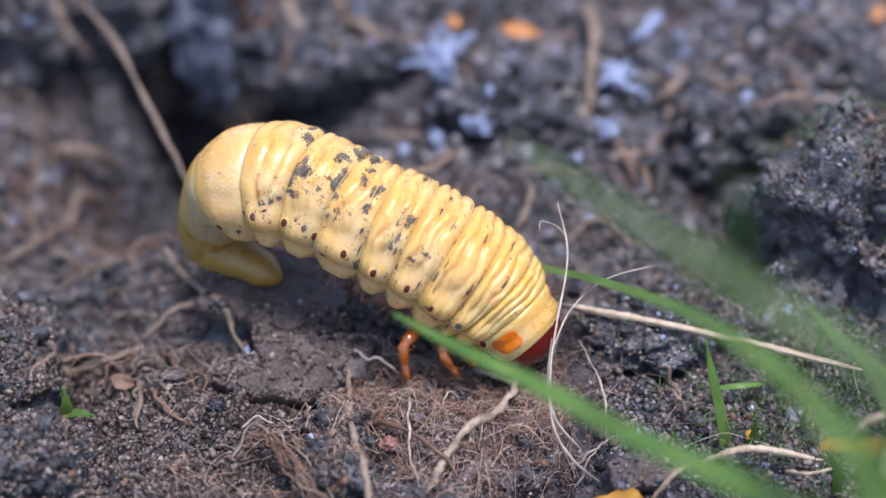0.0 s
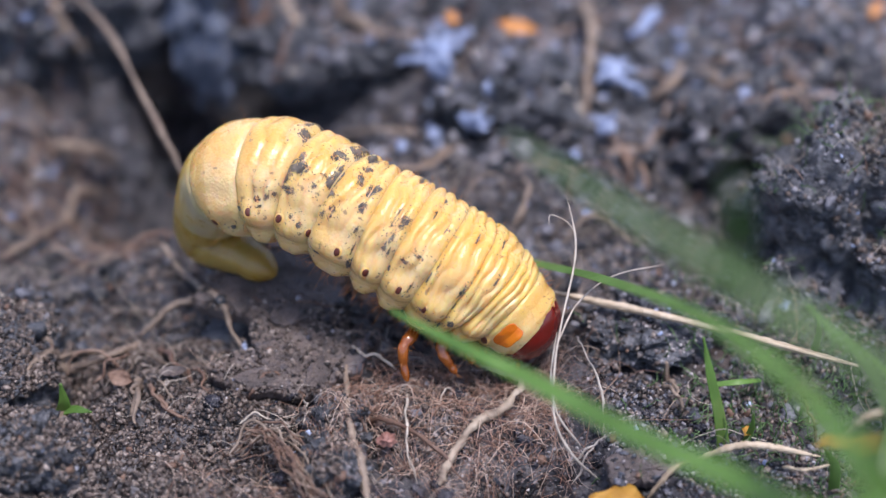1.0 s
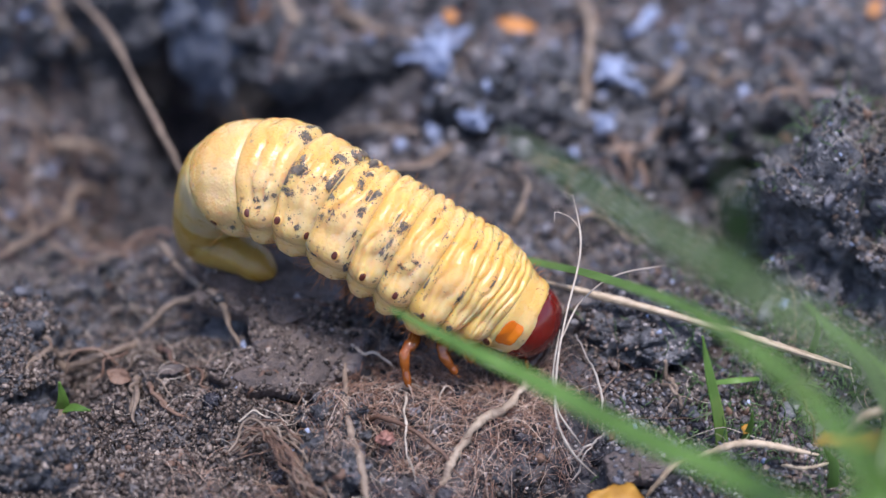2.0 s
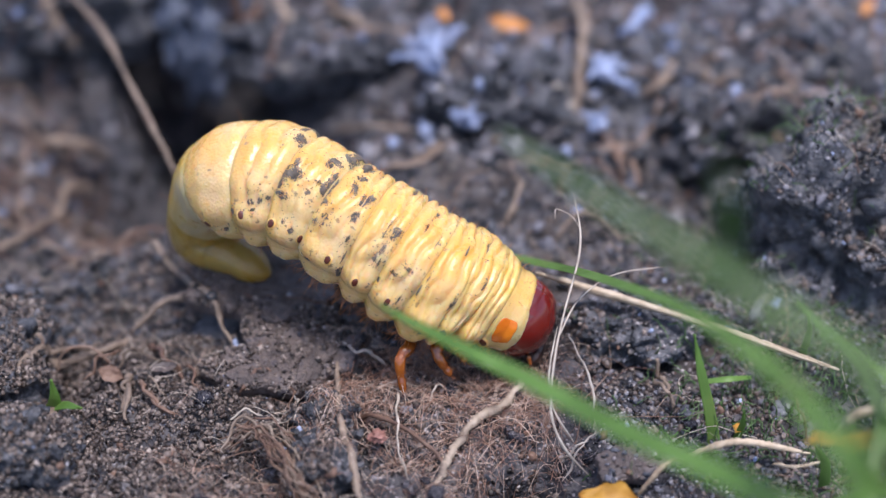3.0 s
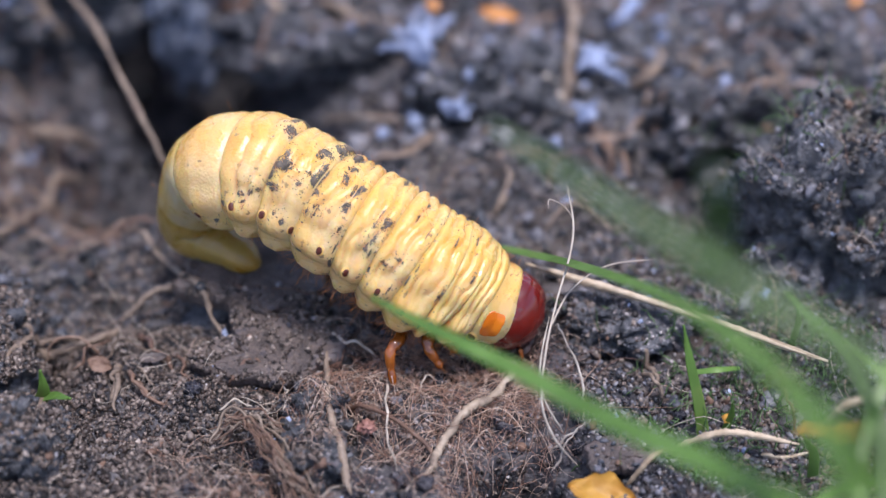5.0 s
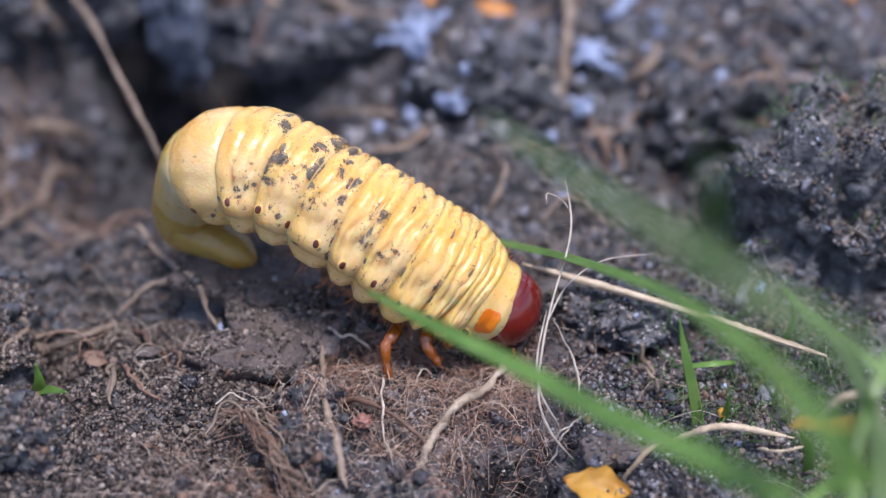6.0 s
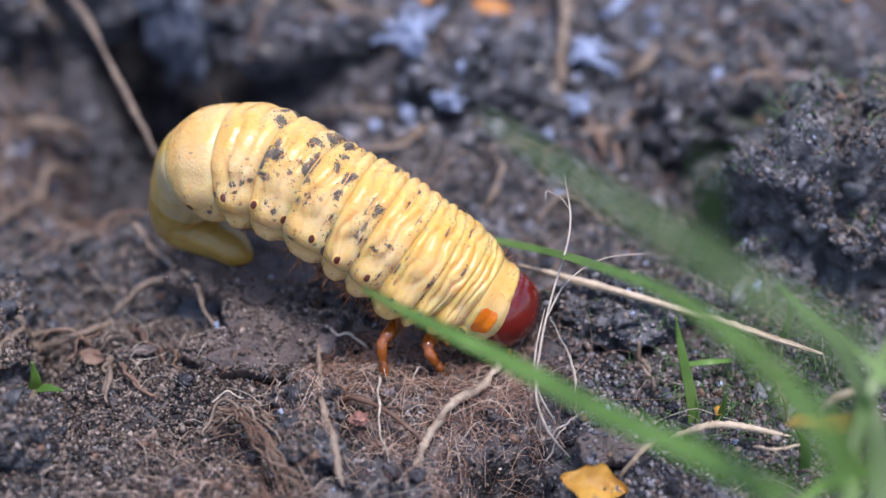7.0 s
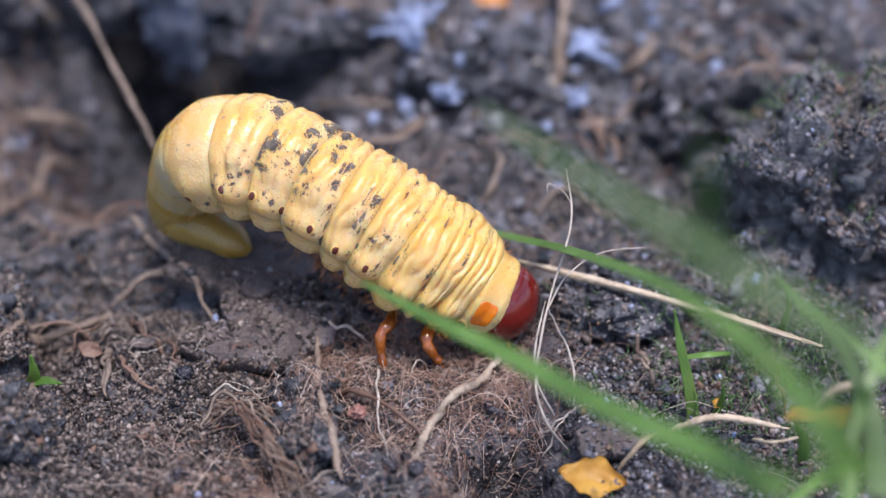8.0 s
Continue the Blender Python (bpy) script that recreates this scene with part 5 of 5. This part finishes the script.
leaf((-27.8, -19.6, 0.6), (1.2, 0.8), (25, 10, -20), REDROOT, "brown_scrap", "reddish brown scrap of bark", "bark scrap", 10)
leaf((-16.4, -14.7, 0.6), (0.5, 0.18), (10, 0, 5), ORANGEBIT, "orange_scrap", "tiny orange splinter on rotten wood", "leaf scrap", 11)


def mould(points, size, seed, label, arms=7):
    """A pale tuft: a crumpled core with short crooked arms."""
    rng = np.random.default_rng(seed)
    pieces = []
    for _ in range(5):
        c = rng.normal(size=3) * size * 0.22
        pieces.append((ICO_V[2] * (1 + 0.25 * rng.normal(size=(len(ICO_V[2]), 1))) * size * rng.uniform(0.2, 0.42) + c, ICO_F[2]))
    for _ in range(arms):
        d = rng.normal(size=3)
        d[2] = abs(d[2]) * 0.4
        d /= np.linalg.norm(d)
        path = np.array([d * size * s + rng.normal(size=3) * size * 0.06 for s in np.linspace(0, rng.uniform(0.6, 1.3), 8)])
        v, f = tube_data(path, np.linspace(size * 0.17, size * 0.08, 8), 6)
        pieces.append((v, f))
    ob = thing("mould_tuft", joined("mould_tuft", pieces, LINT), label, "mould", "mould tufts on the soil")
    ob.matrix_world = pose(points[0] * MM, points[1] * MM, points[2] * MM)


TUFT = "pale bluish-white mould tuft on the soil"
mould((-0.1, 28.2, 3.7), 3.4, 1, "large pale bluish-white mould tuft on blurred soil", 8)
mould((17.8, 23.3, 4.7), 2.9, 2, TUFT)
mould((16.3, 15.2, 3.6), 1.6, 3, TUFT)
mould((3.8, 16.0, 3.0), 1.9, 4, TUFT)
mould((13.5, 11.9, 2.3), 0.8, 5, TUFT)
mould((14.1, 2.9, 1.6), 0.7, 6, TUFT)
mould((-17.4, -15.7, 0.8), 0.7, 7, "tiny bluish-white mould speck at a root's end", 4)
mould((14.8, -15.2, 2.5), 0.7, 8, TUFT)
mould((30.9, -12.1, 2.6), 0.6, 9, TUFT)
mould((27.5, 22.3, 3.3), 1.1, 10, TUFT)
mould((-9.3, -7.5, 1.0), 0.35, 11, "tiny white mould speck beside the grub", 4)
mould((-4.0, 16.0, 0.4), 0.9, 12, TUFT)


def moss_stuff(name, count, box, size, mat, seed, label):
    rng = np.random.default_rng(seed)
    V, F, base = [], [], 0
    for _ in range(count):
        cx, cy = rng.normal() * box[2] + box[0], rng.normal() * box[3] + box[1]
        z = top_z(cx, cy)
        a, b = rng.uniform(0, 6.28), rng.uniform(0.2, 1.2)
        p = np.array([cx, cy, z])
        pts = []
        for _ in range(7):
            pts.append(p.copy())
            p += np.array([math.cos(a) * math.cos(b), math.sin(a) * math.cos(b), math.sin(b)]) * size * rng.uniform(0.5, 1.2)
            a += rng.normal() * 0.8
            b += rng.normal() * 0.5
        v, f = tube_data(np.array(pts), np.linspace(0.07, 0.03, 7), 4)
        q = np.array(f[:-2]) + base
        F.append(np.vstack([q[:, [0, 1, 2]], q[:, [0, 2, 3]]]))
        V.append(v)
        base += len(v)
    thing(name, fast_mesh(name, np.vstack(V), np.vstack(F), mat), label, "moss", kind="stuff")


moss_stuff("moss_filaments", 420, (MOSS_AT[0], MOSS_AT[1], 7.0, 4.0), 0.55, MOSS, 101, "grey-green moss filaments over a soil clod")
moss_stuff("ground_moss", 620, (31.0, -22.0, 6.0, 8.0), 0.5, MOSS, 102, "fine green moss filaments on dark soil")


STRAW_X = (0.00, 0.08, 0.07, -0.02, -0.22, -0.20, -0.21, -0.14, -0.12, -0.12)

STRAW_Y = (0.00, -0.25, -0.67, -1.04, -1.99, -1.99, -2.16, -1.41, -1.16, -0.91)

STRAW_END = (0.00, -0.08, -0.01, 0.29, 0.83, 0.91, 0.91, 0.83, 0.83, 0.75)

PUSH_X = (0.00, 0.41, 0.83, 1.08, 1.58, 1.91, 1.87, 1.28, 1.24, 1.33)

HAIR_LEAN = (0.00, 2.00, 4.00, 5.00, 9.00, 10.00, 10.00, 11.00, 12.00, 13.00)

# ---- what moves ----
# how far the legs of each ring step sideways and down, and when
STEP = {10: (0.72, 1.85), 11: (1.25, 1.75), 12: (0.2, 0.3)}
STEP_WHEN = {10: (0, 0.08, 0.2, 0.36, 0.9, 1, 1, 0.97, 0.95, 0.93), 11: (0, 0.03, 0.08, 0.13, 0.35, 0.4, 0.4, 0.6, 1, 1), 12: (0, 0.1, 0.2, 0.3, 0.6, 0.7, 0.8, 0.9, 1, 1)}


def motions():
    times = (0, 0.5, 1, 1.5, 2.25, 3, 3.5, 4, 4.5, 5.25, 6, 6.5, 7, 7.5, 8)
    for i, seg in enumerate(SEGMENTS):
        walk(seg, [(t, segment_pose(i, t)) for t in times])
    for i, leg in LEGS:
        across = Vector(VIEW_RIGHT * STEP[i][0] + VIEW_DOWN * STEP[i][1])
        walk(leg, [(t, Matrix.Translation((REST[i].translation + across * float(np.interp(t, STIR_T, STEP_WHEN[i]))) * MM) @ REST[i].to_3x3().to_4x4()) for t in times])
    # the head is pushed out of the collar and drawn in with it
    walk(GRUBHEAD, [(t, segment_pose(COUNT - 1, t) @ pose(float(np.interp(t, STIR_T, REACH)) * MM, 0, -0.15 * MM)) for t in times])
    # the straw rides on the head's rim, its far end slides a little
    rows = []
    for t in times:
        a = np.asarray(STRAW_A) + VIEW_RIGHT * np.interp(t, STIR_T, STRAW_X) + VIEW_DOWN * np.interp(t, STIR_T, STRAW_Y)
        old, now = Vector(STRAW_B) - Vector(STRAW_A), Vector(STRAW_B) + Vector(VIEW_DOWN) * float(np.interp(t, STIR_T, STRAW_END)) - Vector(a)
        m = old.rotation_difference(now).to_matrix().to_4x4()
        m.translation = Vector(a) * MM
        rows.append((t, m))
    walk(STRAW_OB, rows)
    # the hairs lean over as the head brushes them, and the loose root is pushed along
    walk(HAIRS, [(t, Matrix.Translation(Vector(HAIRFOOT) * MM) @ pose(0, 0, 0, 0, float(np.interp(t, STIR_T, HAIR_LEAN)), 0)) for t in times])
    walk(PUSHED, [(t, pose(float(np.interp(t, STIR_T, PUSH_X)) * MM, 0, 0)) for t in times])


motions()
